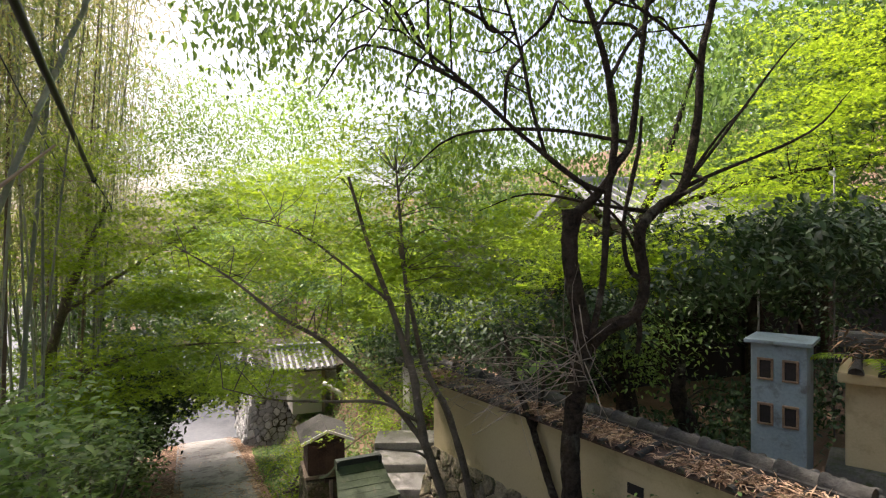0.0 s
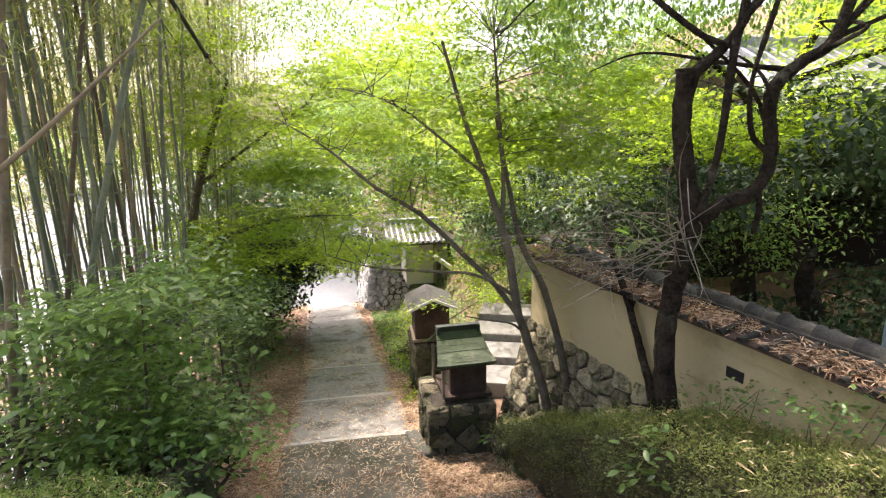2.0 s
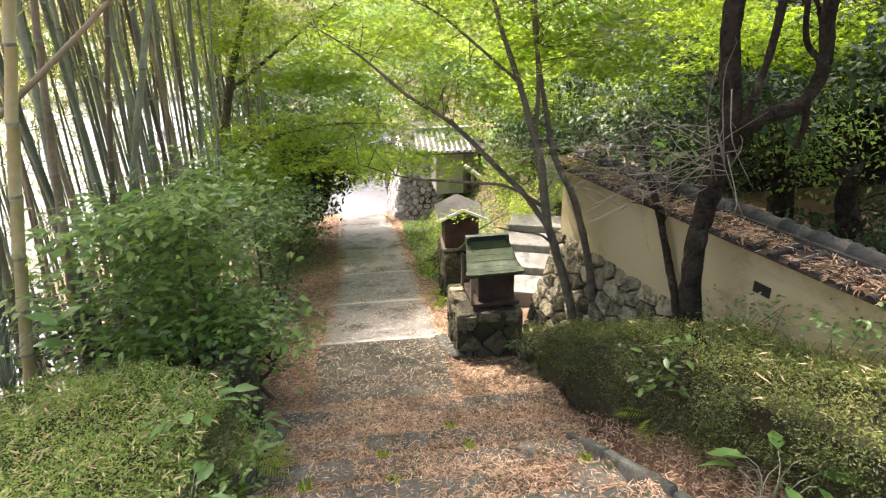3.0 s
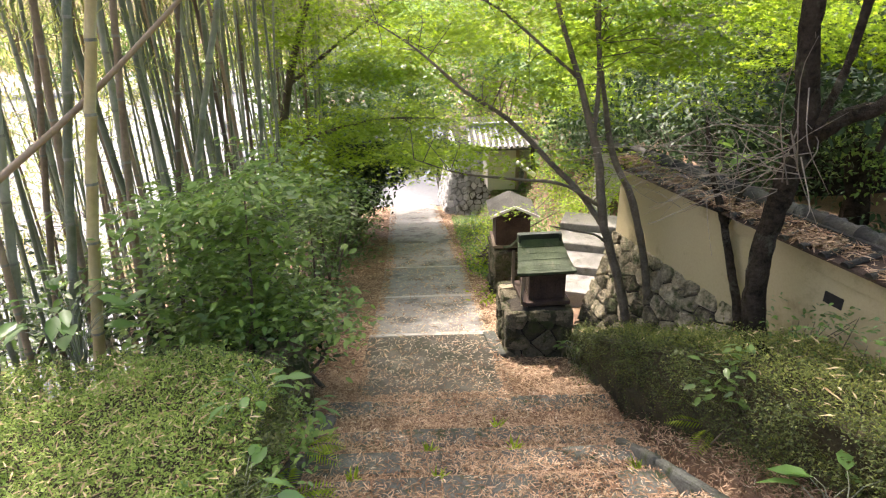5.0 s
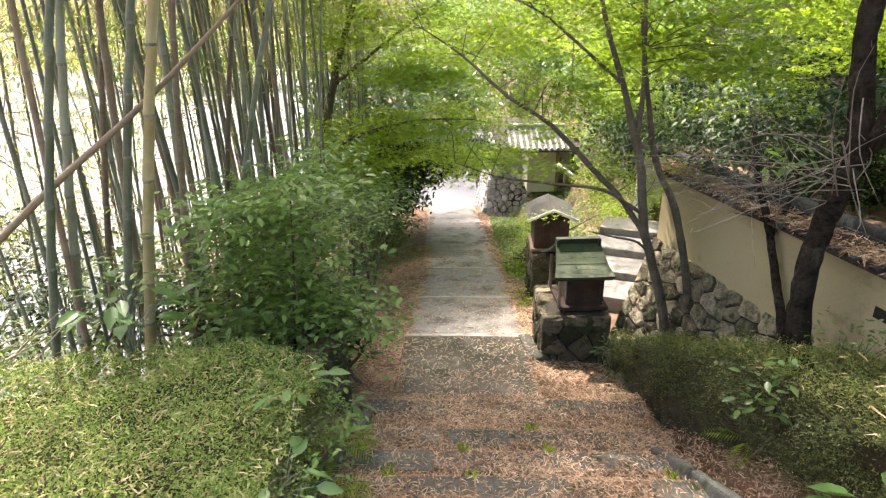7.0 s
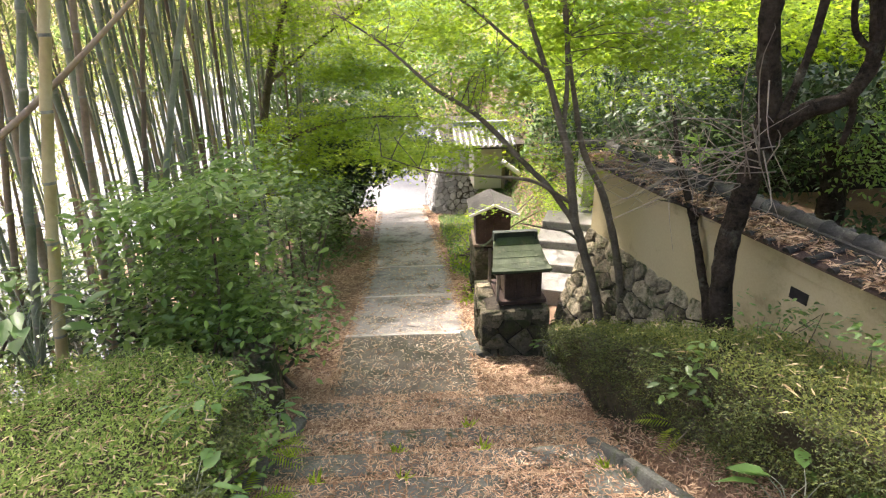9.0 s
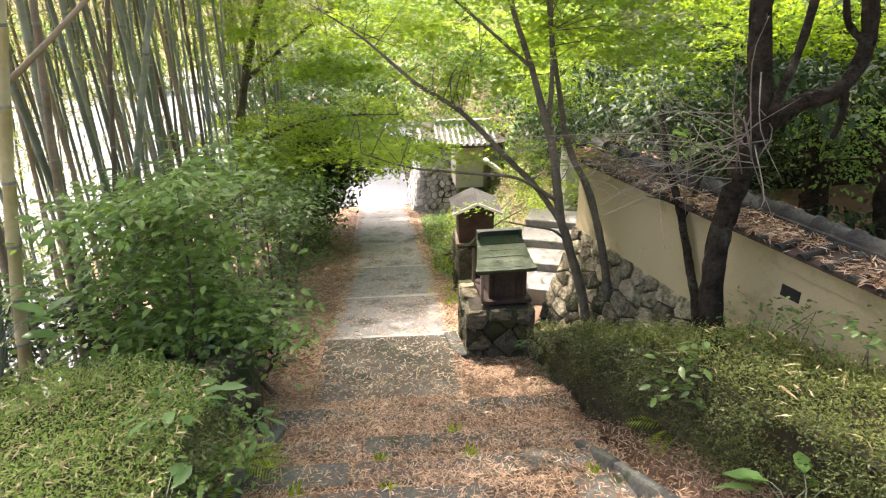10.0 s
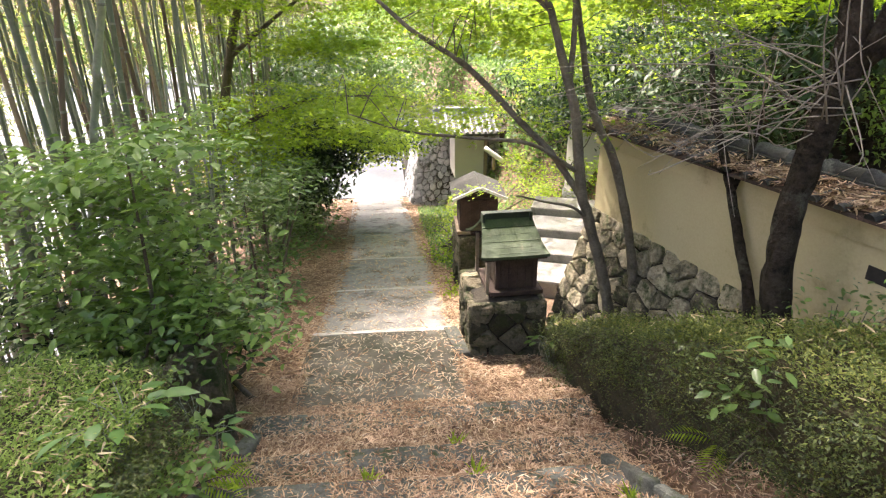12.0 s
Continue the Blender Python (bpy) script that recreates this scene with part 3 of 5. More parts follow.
for wx in (-0.062, 0.062):
    for wz in (0.96, 1.215):
        f = bmesh.new()
        for sx, sz, dx, dz in ((0.08, 0.012, 0, 0.056), (0.08, 0.012, 0, -0.056), (0.012, 0.10, 0.034, 0), (0.012, 0.10, -0.034, 0)):
            box((sx, 0.03, sz), (wx + dx, -0.132, wz + dz), 0.003, None, f)
        w = part("window", f, M_RUST, cab, "brown framed window")
        part("pane", box((0.056, 0.006, 0.10), (wx, -0.133, wz)), M_DARK, w)

# ---- stone steps up beside the second shrine ----
side = thing("side_steps", label="worn grey stone steps climbing past small shrine", category="stairs", kind="structure")
for i in range(4):
    c = Vector((1.72 + 0.17 * i, 5.25 + 0.42 * i, -0.93 + 0.085 * i))
    part("step_stone", box((1.0, 0.46, 0.34), c - Vector((0, 0, 0.17)), 0.025, Euler((0, 0, radians(-20 + float(rng.normal(0, 2))))).to_matrix()), M_CONC, side)


# ---- stone pedestal and wooden shrine ----
def pedestal(name, centre, w, d, z0, z1, cell, label, seed):
    ped = thing(name, (0, 0, 0), 0, label, "pedestal")
    x, y = centre
    h = z1 - z0
    bm = box((w - 0.08, d - 0.08, h), (x, y, (z0 + z1) / 2), 0.02)
    part("core", bm, M_JOINT, ped)
    for cx, cy, ux, uy, ww in ((x - w / 2, y - d / 2, 1, 0, w), (x + w / 2, y - d / 2, 0, 1, d), (x - w / 2, y + d / 2, 0, -1, d), (x + w / 2, y + d / 2, -1, 0, w)):
        nrm = np.cross((ux, uy, 0), (0, 0, 1))
        corner = np.array((cx, cy, z0)) - nrm * 0.03
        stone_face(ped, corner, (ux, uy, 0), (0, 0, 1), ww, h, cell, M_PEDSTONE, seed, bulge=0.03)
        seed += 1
    # top stones are coloured lighter than the sides, for light from above
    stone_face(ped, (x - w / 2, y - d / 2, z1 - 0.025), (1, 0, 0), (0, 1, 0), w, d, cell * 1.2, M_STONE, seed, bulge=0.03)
    return ped


pedestal("stone_pedestal", (0.865, 3.93), 0.52, 0.58, -0.82, -0.365, 0.155, "mossy stone pedestal with shade-darkened sides under the little shrine", 20)


def roof_sheet(w0, w1, d, rise, sag, thick=0.018, cols=10, rows=8):
    """One slope of a shrine roof: eave width w0 at y=0, top width w1 at y=d, dished by sag."""
    bm = bmesh.new()
    grid = []
    for j in range(rows + 1):
        t = j / rows
        w = w0 + (w1 - w0) * t**0.8
        z = rise * (t - sag * math.sin(math.pi * t))
        lap = 0.004 * (1 - (t * 5) % 1)
        grid.append([bm.verts.new((w * (i / cols - 0.5), d * t, z + lap + 0.005 * abs(2 * i / cols - 1) ** 3 * (1 - t))) for i in range(cols + 1)])
    for a, b in zip(grid, grid[1:]):
        for i in range(cols):
            bm.faces.new((a[i], a[i + 1], b[i + 1], b[i]))
    ext = bmesh.ops.extrude_face_region(bm, geom=bm.faces[:])
    bmesh.ops.translate(bm, vec=(0, 0, -thick), verts=[g for g in ext["geom"] if isinstance(g, bmesh.types.BMVert)])
    bmesh.ops.recalc_face_normals(bm, faces=bm.faces)
    return bm


shrine = thing("small_shrine", (0.915, 3.91, -0.345), 3, "small dark wooden shrine with green copper roof on pedestal", "shrine")
part("plinth", box((0.36, 0.40, 0.03), (0, 0, 0.015), 0.004), M_DARKWOOD, shrine)
part("body", box((0.24, 0.28, 0.31), (0.01, 0, 0.175), 0.004), M_DARKWOOD, shrine)
for px in (-0.115, 0.135):
    for py in (-0.14, 0.14):
        part("post", box((0.028, 0.028, 0.31), (px, py, 0.175), 0.003), M_DARKWOOD, shrine)
for k in range(4):
    part("plank", box((0.052, 0.008, 0.28), (-0.07 + 0.056 * k, -0.142, 0.17), 0.002), M_DARKWOOD, shrine)
# lattice doors facing the path
door = part("lattice_door", box((0.01, 0.24, 0.02), (-0.122, 0, 0.285), 0.002), M_PALEWOOD, shrine, "weathered wooden lattice door")
for k in range(7):
    part("slat", box((0.012, 0.008, 0.22), (-0.124, -0.108 + 0.036 * k, 0.165), 0.001), M_PALEWOOD, door)
for k in range(5):
    part("slat", box((0.010, 0.24, 0.008), (-0.121, 0, 0.07 + 0.048 * k), 0.001), M_PALEWOOD, door)
for py in (-0.17, 0.17):
    part("eave_post", box((0.022, 0.022, 0.29), (-0.185, py, 0.165), 0.002), M_PALEWOOD, shrine)
front = part("roof", roof_sheet(0.44, 0.33, 0.265, 0.178, 0.10), M_COPPER, shrine, "green weathered copper roof slope")
front.matrix_local = pose(-0.03, -0.265, 0.30)
rear = part("roof", front.data, parent=shrine, label="green weathered copper roof slope")
rear.matrix_local = pose(-0.03, 0.265, 0.30, 0, 0, 180)
for k in range(5):
    run = (k + 0.6) / 6
    part("roof_seam", box((0.43 - 0.1 * run**0.8, 0.005, 0.004), (-0.03, -0.265 + 0.265 * run, 0.3015 + 0.178 * (run - 0.1 * math.sin(math.pi * run))), 0.001), M_COPPER, shrine)
ridge = part("ridge", box((0.30, 0.034, 0.03), (-0.03, 0, 0.482), 0.004), M_RIDGE, shrine)
part("ridge_cap", box((0.33, 0.052, 0.014), (-0.03, 0, 0.504), 0.003), M_RIDGE, ridge)
for px in (-0.185, 0.125):
    part("ridge_end", box((0.02, 0.07, 0.07), (px, 0, 0.472), 0.004), M_RIDGE, ridge)
part("eave_board", box((0.40, 0.022, 0.024), (-0.02, -0.235, 0.281), 0.003), M_DARKWOOD, shrine)
part("eave_board", box((0.40, 0.022, 0.024), (-0.02, 0.235, 0.281), 0.003), M_DARKWOOD, shrine)

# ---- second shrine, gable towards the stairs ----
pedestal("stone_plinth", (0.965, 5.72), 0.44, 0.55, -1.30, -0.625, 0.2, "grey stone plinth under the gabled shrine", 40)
gab = thing("gabled_shrine", (0.955, 5.72, -0.60), -2, "brown wooden gabled shrine with pale metal roof edge", "shrine")
part("body", box((0.36, 0.4, 0.34), (0, 0, 0.19), 0.005), M_DARKWOOD, gab)
gb = bmesh.new()
tri = [gb.verts.new(p) for p in ((-0.19, -0.19, 0.36), (0.19, -0.19, 0.36), (0, -0.19, 0.445), (-0.19, 0.19, 0.36), (0.19, 0.19, 0.36), (0, 0.19, 0.445))]
for f in ((0, 1, 2), (5, 4, 3), (0, 3, 4, 1), (1, 4, 5, 2), (2, 5, 3, 0)):
    gb.faces.new([tri[i] for i in f])
part("gable", gb, M_DARKWOOD, gab)
for sgn in (-1, 1):
    part("roof", box((0.275, 0.58, 0.02), (sgn * 0.125, 0, 0.42), 0.004, Euler((0, sgn * radians(24), 0)).to_matrix()), M_TILE, gab)
    part("bargeboard", box((0.275, 0.016, 0.026), (sgn * 0.127, -0.297, 0.421), 0.003, Euler((0, sgn * radians(24), 0)).to_matrix()), M_PIPE, gab, "pale metal roof edging")
for k in range(4):
    part("plank", box((0.082, 0.01, 0.3), (-0.126 + 0.084 * k, -0.206, 0.18), 0.002), M_DARKWOOD, gab)
part("sill", box((0.42, 0.46, 0.03), (0, 0, 0.015), 0.004), M_PALEWOOD, gab)

# ---- far stone retaining wall with a pale plaster building ----
far = thing("retaining_wall", label="tall retaining wall of field stones, daylight put into their colour", category="stone wall", kind="structure")
fb = bmesh.new()
base = [(0.50, 13.0, -3.1), (2.5, 12.0, -2.6), (4.2, 13.0, -2.6), (4.2, 18.0, -3.2), (0.3, 18.0, -3.4), (0.36, 15.5, -3.3)]
top = [(0.82, 13.1, -1.12), (2.35, 12.15, -0.92), (4.2, 13.2, -0.92), (4.2, 18.0, -1.2), (0.75, 18.0, -1.2), (0.78, 15.5, -1.15)]
lo = [fb.verts.new(p) for p in base]
hi = [fb.verts.new(p) for p in top]
fb.faces.new(hi)
for i in range(6):
    fb.faces.new((lo[i], lo[(i + 1) % 6], hi[(i + 1) % 6], hi[i]))
bmesh.ops.recalc_face_normals(fb, faces=fb.faces)
part("core", fb, M_JOINT, far)


def quad_face(parent, a, b, c, d, cell, material, seed):
    """Stones over the four-sided face a, b, c, d (bottom edge a to b, top edge d to c)."""
    a, b, c, d = (np.array(p, float) for p in (a, b, c, d))
    width, height = np.linalg.norm(b - a), np.linalg.norm(d - a)
    r = np.random.default_rng(seed)
    nu, nv = max(2, round(width / cell)), max(2, round(height / (cell * 0.8)))
    sites = np.array([((i + 0.5 + 0.25 * (j % 2) + r.uniform(-0.33, 0.33)) / nu * width, (j + 0.5 + r.uniform(-0.33, 0.33)) / nv * height) for j in range(nv) for i in range(nu)])
    out = np.cross(b - a, d - a)
    out /= np.linalg.norm(out)

    def spot(q, h):
        s, t = q[0] / width, q[1] / height
        return a * (1 - s) * (1 - t) + b * s * (1 - t) + c * s * t + d * (1 - s) * t + out * h

    for s, poly in zip(sites, polygon_cells(sites, (0, 0, width, height))):
        if len(poly) < 3:
            continue
        mid = np.mean(poly, 0)
        soft = [p for e, f in zip(poly, poly[1:] + poly[:1]) for p in (e * 0.86 + f * 0.14, e * 0.15 + f * 0.85)]
        lift = r.uniform(0.03, 0.08)
        k = len(soft)
        verts = [spot(mid + (p - mid) * w, h) for w, h in ((0.985, -0.05), (0.965, 0.4 * lift), (0.8, lift)) for p in soft]
        fcs = [(m * k + i, m * k + (i + 1) % k, (m + 1) * k + (i + 1) % k, (m + 1) * k + i) for m in (0, 1) for i in range(k)]
        fcs.append(tuple(range(2 * k, 3 * k)))
        part("stone", mesh_from("stone", verts, fcs, material, False), parent=parent)


quad_face(far, base[0], base[1], top[1], top[0], 0.18, M_FARSTONE, 60)
quad_face(far, base[5], base[0], top[0], top[5], 0.24, M_FARSTONE, 61)
house = thing("far_building", label="pale plaster outbuilding with grey tiled roof on stone wall", category="building")
part("wall", box((0.62, 1.3, 1.0), (1.68, 12.3, -1.05), 0.01), M_WHITE, house)
part("corner_post", box((0.07, 0.07, 1.0), (1.99, 11.64, -1.05), 0.01), M_PALEWOOD, house)
for sgn in (-1, 1):
    roof = part("roof", box((1.25, 1.0, 0.05), (1.57, 12.2 + sgn * 0.44, -0.45), 0.01, Euler((sgn * radians(-18), 0, 0)).to_matrix()), M_TILE, house)
row = half_round(0.98, 0.028, 0.004)
row.materials[0] = M_HALLTILE
for k in range(11):
    t = part("roof_tile", row, parent=house)
    t.matrix_local = Matrix.Translation((0.98 + 0.118 * k, 11.3, -0.565)) @ pose(0, 0, 0, 18)
part("ridge", box((1.2, 0.16, 0.12), (1.57, 12.2, -0.26), 0.04), M_HALLTILE, house)
house.location.z = -0.2
spout = part("slanted_pipe", tubes([[(1.80, 10.6, -0.90, 0.045), (2.15, 10.5, -1.15, 0.045)]], M_PIPE, "spout", 9), parent=None)
tagged(spout, "pale slanted pipe below the outbuilding", "pipe")
prop = part("prop_post", tubes([[(1.97, 10.56, -1.3, 0.03), (1.97, 10.56, -1.03, 0.03)]], M_PALEWOOD, "prop", 7))
tagged(prop, "wooden prop under the slanted pipe", "post")
gate_wall = thing("gate_wall", label="pale plaster wall section on white stones beyond garden wall", category="wall", kind="structure")
part("plaster", box((0.42, 0.3, 0.8), (2.58, 7.35, -0.38), 0.01), M_WHITE, gate_wall)
part("cap", box((0.56, 0.5, 0.07), (2.58, 7.35, 0.058), 0.02), M_TILE, gate_wall, "grey tiled cap")
part("footing", box((0.8, 0.5, 0.9), (2.75, 7.3, -1.2), 0.05), M_FARSTONE, gate_wall)

# ---- temple roof beyond the garden ----
hall = thing("temple_hall", label="dark wooden temple hall with pale grey tiled roof", category="building")
# closed box; its near-black colour stands for shade under the eaves
part("wall", box((10.6, 3.6, 2.4), (7.9, 7.6, 0.9), 0.02), M_DARK, hall, "solid box coloured near-black for the shaded interior")
part("roof", box((9.0, 3.9, 0.12), (9.9, 7.9, 2.35), 0.02, Euler((radians(26), 0, 0)).to_matrix()), M_HALLTILE, hall)
part("roof", box((9.0, 3.9, 0.12), (9.9, 11.3, 2.35), 0.02, Euler((radians(-26), 0, 0)).to_matrix()), M_HALLTILE, hall)
part("ridge", box((8.6, 0.3, 0.26), (9.9, 9.6, 3.24), 0.08), M_HALLTILE, hall)
tile_row = half_round(3.9, 0.07, 0.005)
tile_row.materials[0] = M_HALLTILE
for k in range(30):
    t = part("roof_tile", tile_row, parent=hall)
    t.matrix_local = Matrix.Translation((5.55 + 0.3 * k, 6.16, 1.56)) @ pose(0, 0, 0, 26)
for k in range(4):
    part("post", box((0.14, 0.14, 2.4), (2.65 + 1.6 * k, 5.76, 1.0), 0.01), M_DARKWOOD, hall)
hall.location = (1.15, 0, -0.3)
for x, y, h in ((4.05, 3.25, 1.3), (5.5, 3.6, 2.4)):
    pole = part("metal_pole", tubes([[(x, y, -0.3, 0.008), (x, y, h, 0.008)]], M_STEEL, "pole", 8))
    tagged(pole, "thin galvanised metal pole in the garden", "pole")


# ---- trees ----
def tree(name, limbs, bark, label, category="tree", trunk_name="trunk"):
    """A tree of limbs: lists of (x, y, z, radius); the first is the trunk, the others are limbs."""
    x, y, z, _ = limbs[0][0]
    ob = thing(name, (x, y, z), 0, label, category)
    for i, pts in enumerate(limbs):
        local = [(p[0] - x, p[1] - y, p[2] - z, p[3]) for p in pts]
        part(trunk_name if i == 0 else "limb", tubes([local], bark, "limb", 12 if i == 0 else 9, 0.13, 7), parent=ob)
    return ob


def add_crown(ob, mesh, name="crown", label=""):
    c = tagged(part(name, mesh, parent=ob, label=label), kind="stuff")
    c.matrix_parent_inverse = ob.matrix_world.inverted()
    return c


def twigs(hubs, roots, material, seed, thick=0.006, share=0.6, wander=0.15, longest=0.75):
    """Thin branches from the nearest limb point to the sprays."""
    r = np.random.default_rng(seed)
    roots = np.array(roots, float)
    paths = []
    for h in hubs:
        if r.uniform() > share:
            continue
        d = ((roots[:, :3] - h) ** 2).sum(1)
        a = roots[int(np.argmin(d + r.uniform(0, 0.15, len(d))))]
        if np.linalg.norm(a[:3] - h) > longest:
            continue
        mid = (a[:3] + h) / 2 + r.normal(0, wander * 0.5, 3) + (0, 0, 0.08)
        paths.append([(*a[:3], thick), (*mid, thick * 0.7), (*h, thick * 0.3)])
    return tubes(paths, material, "twigs", 4, 0, 3)


# old leaning tree by the garden wall
OLD = [
    [(1.56, 2.16, 0.19, 0.0561), (1.49, 2.16, 0.46, 0.0468), (1.48, 2.16, 0.74, 0.043), (1.52, 2.16, 1.02, 0.0449), (1.55, 2.16, 1.25, 0.0449), (1.49, 2.17, 1.58, 0.0374), (1.49, 2.16, 1.84, 0.0449)],
    [(1.55, 2.16, 1.16, 0.0337), (1.68, 2.14, 1.28, 0.0374), (1.82, 2.13, 1.33, 0.0337), (1.89, 2.13, 1.47, 0.0318), (1.86, 2.13, 1.73, 0.0318), (1.98, 2.13, 1.86, 0.0299), (2.13, 2.13, 1.96, 0.028), (2.23, 2.13, 2.31, 0.0243), (2.26, 2.13, 2.65, 0.0205), (2.36, 2.16, 2.90, 0.0186), (2.46, 2.16, 3.44, 0.0112)],
    [(1.55, 2.10, 1.22, 0.0186), (1.62, 2.10, 1.52, 0.0168), (1.65, 2.10, 1.92, 0.0205), (1.69, 2.10, 2.04, 0.0224), (1.78, 2.10, 2.16, 0.0186), (1.83, 2.10, 2.47, 0.0168), (1.88, 2.10, 2.83, 0.0131), (1.91, 2.10, 3.38, 0.0075)],
    [(1.67, 2.10, 2.01, 0.0186), (1.69, 2.10, 2.22, 0.0205), (1.64, 2.10, 2.52, 0.0186), (1.55, 2.13, 2.83, 0.0131), (1.42, 2.16, 3.31, 0.0075)],
    [(1.64, 2.10, 1.92, 0.0131), (1.52, 2.16, 1.98, 0.015), (1.24, 2.21, 2.19, 0.0119), (1.00, 2.28, 2.41, 0.0096), (0.78, 2.34, 2.59, 0.0067), (0.52, 2.40, 2.77, 0.003)],
    [(1.36, 2.18, 2.10, 0.0105), (1.31, 2.21, 2.31, 0.0096), (1.27, 2.25, 2.59, 0.0083), (1.18, 2.28, 2.90, 0.0056)],
    [(2.25, 2.13, 2.59, 0.0131), (2.03, 2.10, 2.72, 0.0096), (1.79, 2.10, 2.83, 0.0083), (1.61, 2.10, 3.01, 0.0045)],
    [(1.88, 2.13, 1.49, 0.015), (1.78, 2.12, 1.58, 0.0131), (1.74, 2.10, 1.77, 0.0112), (1.79, 2.10, 1.98, 0.0131), (1.83, 2.10, 2.13, 0.0112), (1.85, 2.10, 2.29, 0.0075)],
    [(1.85, 2.13, 1.32, 0.0168), (1.87, 2.14, 1.24, 0.015), (1.87, 2.16, 1.14, 0.0131)],
    [(1.49, 2.16, 1.80, 0.0261), (1.57, 2.14, 1.87, 0.0261), (1.63, 2.13, 1.93, 0.0224), (1.68, 2.10, 2.01, 0.0186)],
]
OLD = OLD[:1] + [[(x, y, z, rad * 0.86) for x, y, z, rad in limb] for limb in OLD[1:]]
old = tree("cherry_tree", OLD, M_BARK, "gnarled dark-barked old tree with broken limbs beside wall")
old_roots = [p for limb in OLD[1:] for p in smooth_path(limb, 4)]
mesh, hubs = crown([(0.54, 2.55, 2.70, 0.72, 0.5, 0.26, 34), (1.46, 2.91, 2.70, 0.8, 0.58, 0.43, 60), (2.70, 3.05, 2.88, 0.87, 0.65, 0.65, 70), (2.04, 2.83, 3.13, 0.94, 0.65, 0.29, 50), (0.16, 2.33, 2.62, 0.36, 0.36, 0.16, 16),
                    (1.17, 2.83, 2.26, 0.5, 0.36, 0.29, 22), (2.47, 3.12, 2.33, 0.58, 0.36, 0.43, 26), (1.46, 2.19, 3.92, 2.17, 1.8, 0.5, 150)], 42, 0.24, 0.042, "oval", L_CHERRY, 11, 0.09, (-0.95, 0.4), 0.6)
add_crown(old, mesh)
add_crown(old, twigs(hubs, old_roots, M_BARK, 12, 0.005, 0.5, 0.2, 0.45), "twig_growth")
# thin side branches on the limbs
r = np.random.default_rng(29)
for k in range(26):
    limb = OLD[int(r.integers(1, 7))]
    p = np.array(smooth_path(limb, 4)[int(r.integers(6, 4 * (len(limb) - 1)))])
    way = np.array([r.normal(-0.1, 0.5), r.normal(0, 0.35), r.uniform(0.1, 0.9)])
    long = r.uniform(0.35, 0.8)
    q1, q2 = p[:3] + way * long * 0.4 + r.normal(0, 0.05, 3), p[:3] + way * long + r.normal(0, 0.08, 3)
    q3 = q2 + np.array([way[0] * 0.25, way[1] * 0.2, r.uniform(-0.25, 0.2)])
    add_crown(old, tubes([[(*p[:3], min(0.013, p[3] * 0.6)), (*q1, 0.009), (*q2, 0.006), (*q3, 0.002)]], M_BARK, "branch", 6, 0.1, 4), "branch")
# shaggy dead shoots hanging from the trunk
r = np.random.default_rng(31)
dead = []
for k in range(17):
    a = np.array([1.50, 2.12, 1.10]) + r.normal(0, (0.04, 0.03, 0.08), 3)
    way = np.array([r.uniform(-1.0, -0.2), r.uniform(-0.1, 0.45), r.uniform(-0.32, 0.24)])
    far_end = a + way * r.uniform(0.55, 1.0)
    m1, m2 = a + (far_end - a) * 0.35 + r.normal(0, 0.06, 3), a + (far_end - a) * 0.7 + r.normal(0, 0.07, 3)
    dead.append([(*a, 0.0026), (*m1, 0.0021), (*m2, 0.0015), (*far_end, 0.0006)])
    for q in range(5):
        b = m1 + (far_end - m1) * r.uniform(0.0, 0.9)
        e = b + (far_end - a) * r.uniform(0.1, 0.3) + r.normal(0, (0.07, 0.07, 0.1), 3)
        dead.append([(*b, 0.0014), (*((b + e) / 2 + r.normal(0, 0.02, 3)), 0.001), (*e, 0.0005)])
for k in range(9):
    a = np.array([1.49, 2.11, 1.12]) + r.normal(0, (0.03, 0.02, 0.12), 3)
    e = a + np.array([r.uniform(-0.2, 0.25), r.uniform(-0.2, 0.1), r.uniform(-0.5, 0.6)])
    dead.append([(*a, 0.003), (*((a + e) / 2 + r.normal(0, 0.05, 3)), 0.002), (*e, 0.0007)])
add_crown(old, tubes(dead, M_TWIG, "dead_growth", 4, 0, 3), "dead_growth", "tangle of bare grey dead shoots")

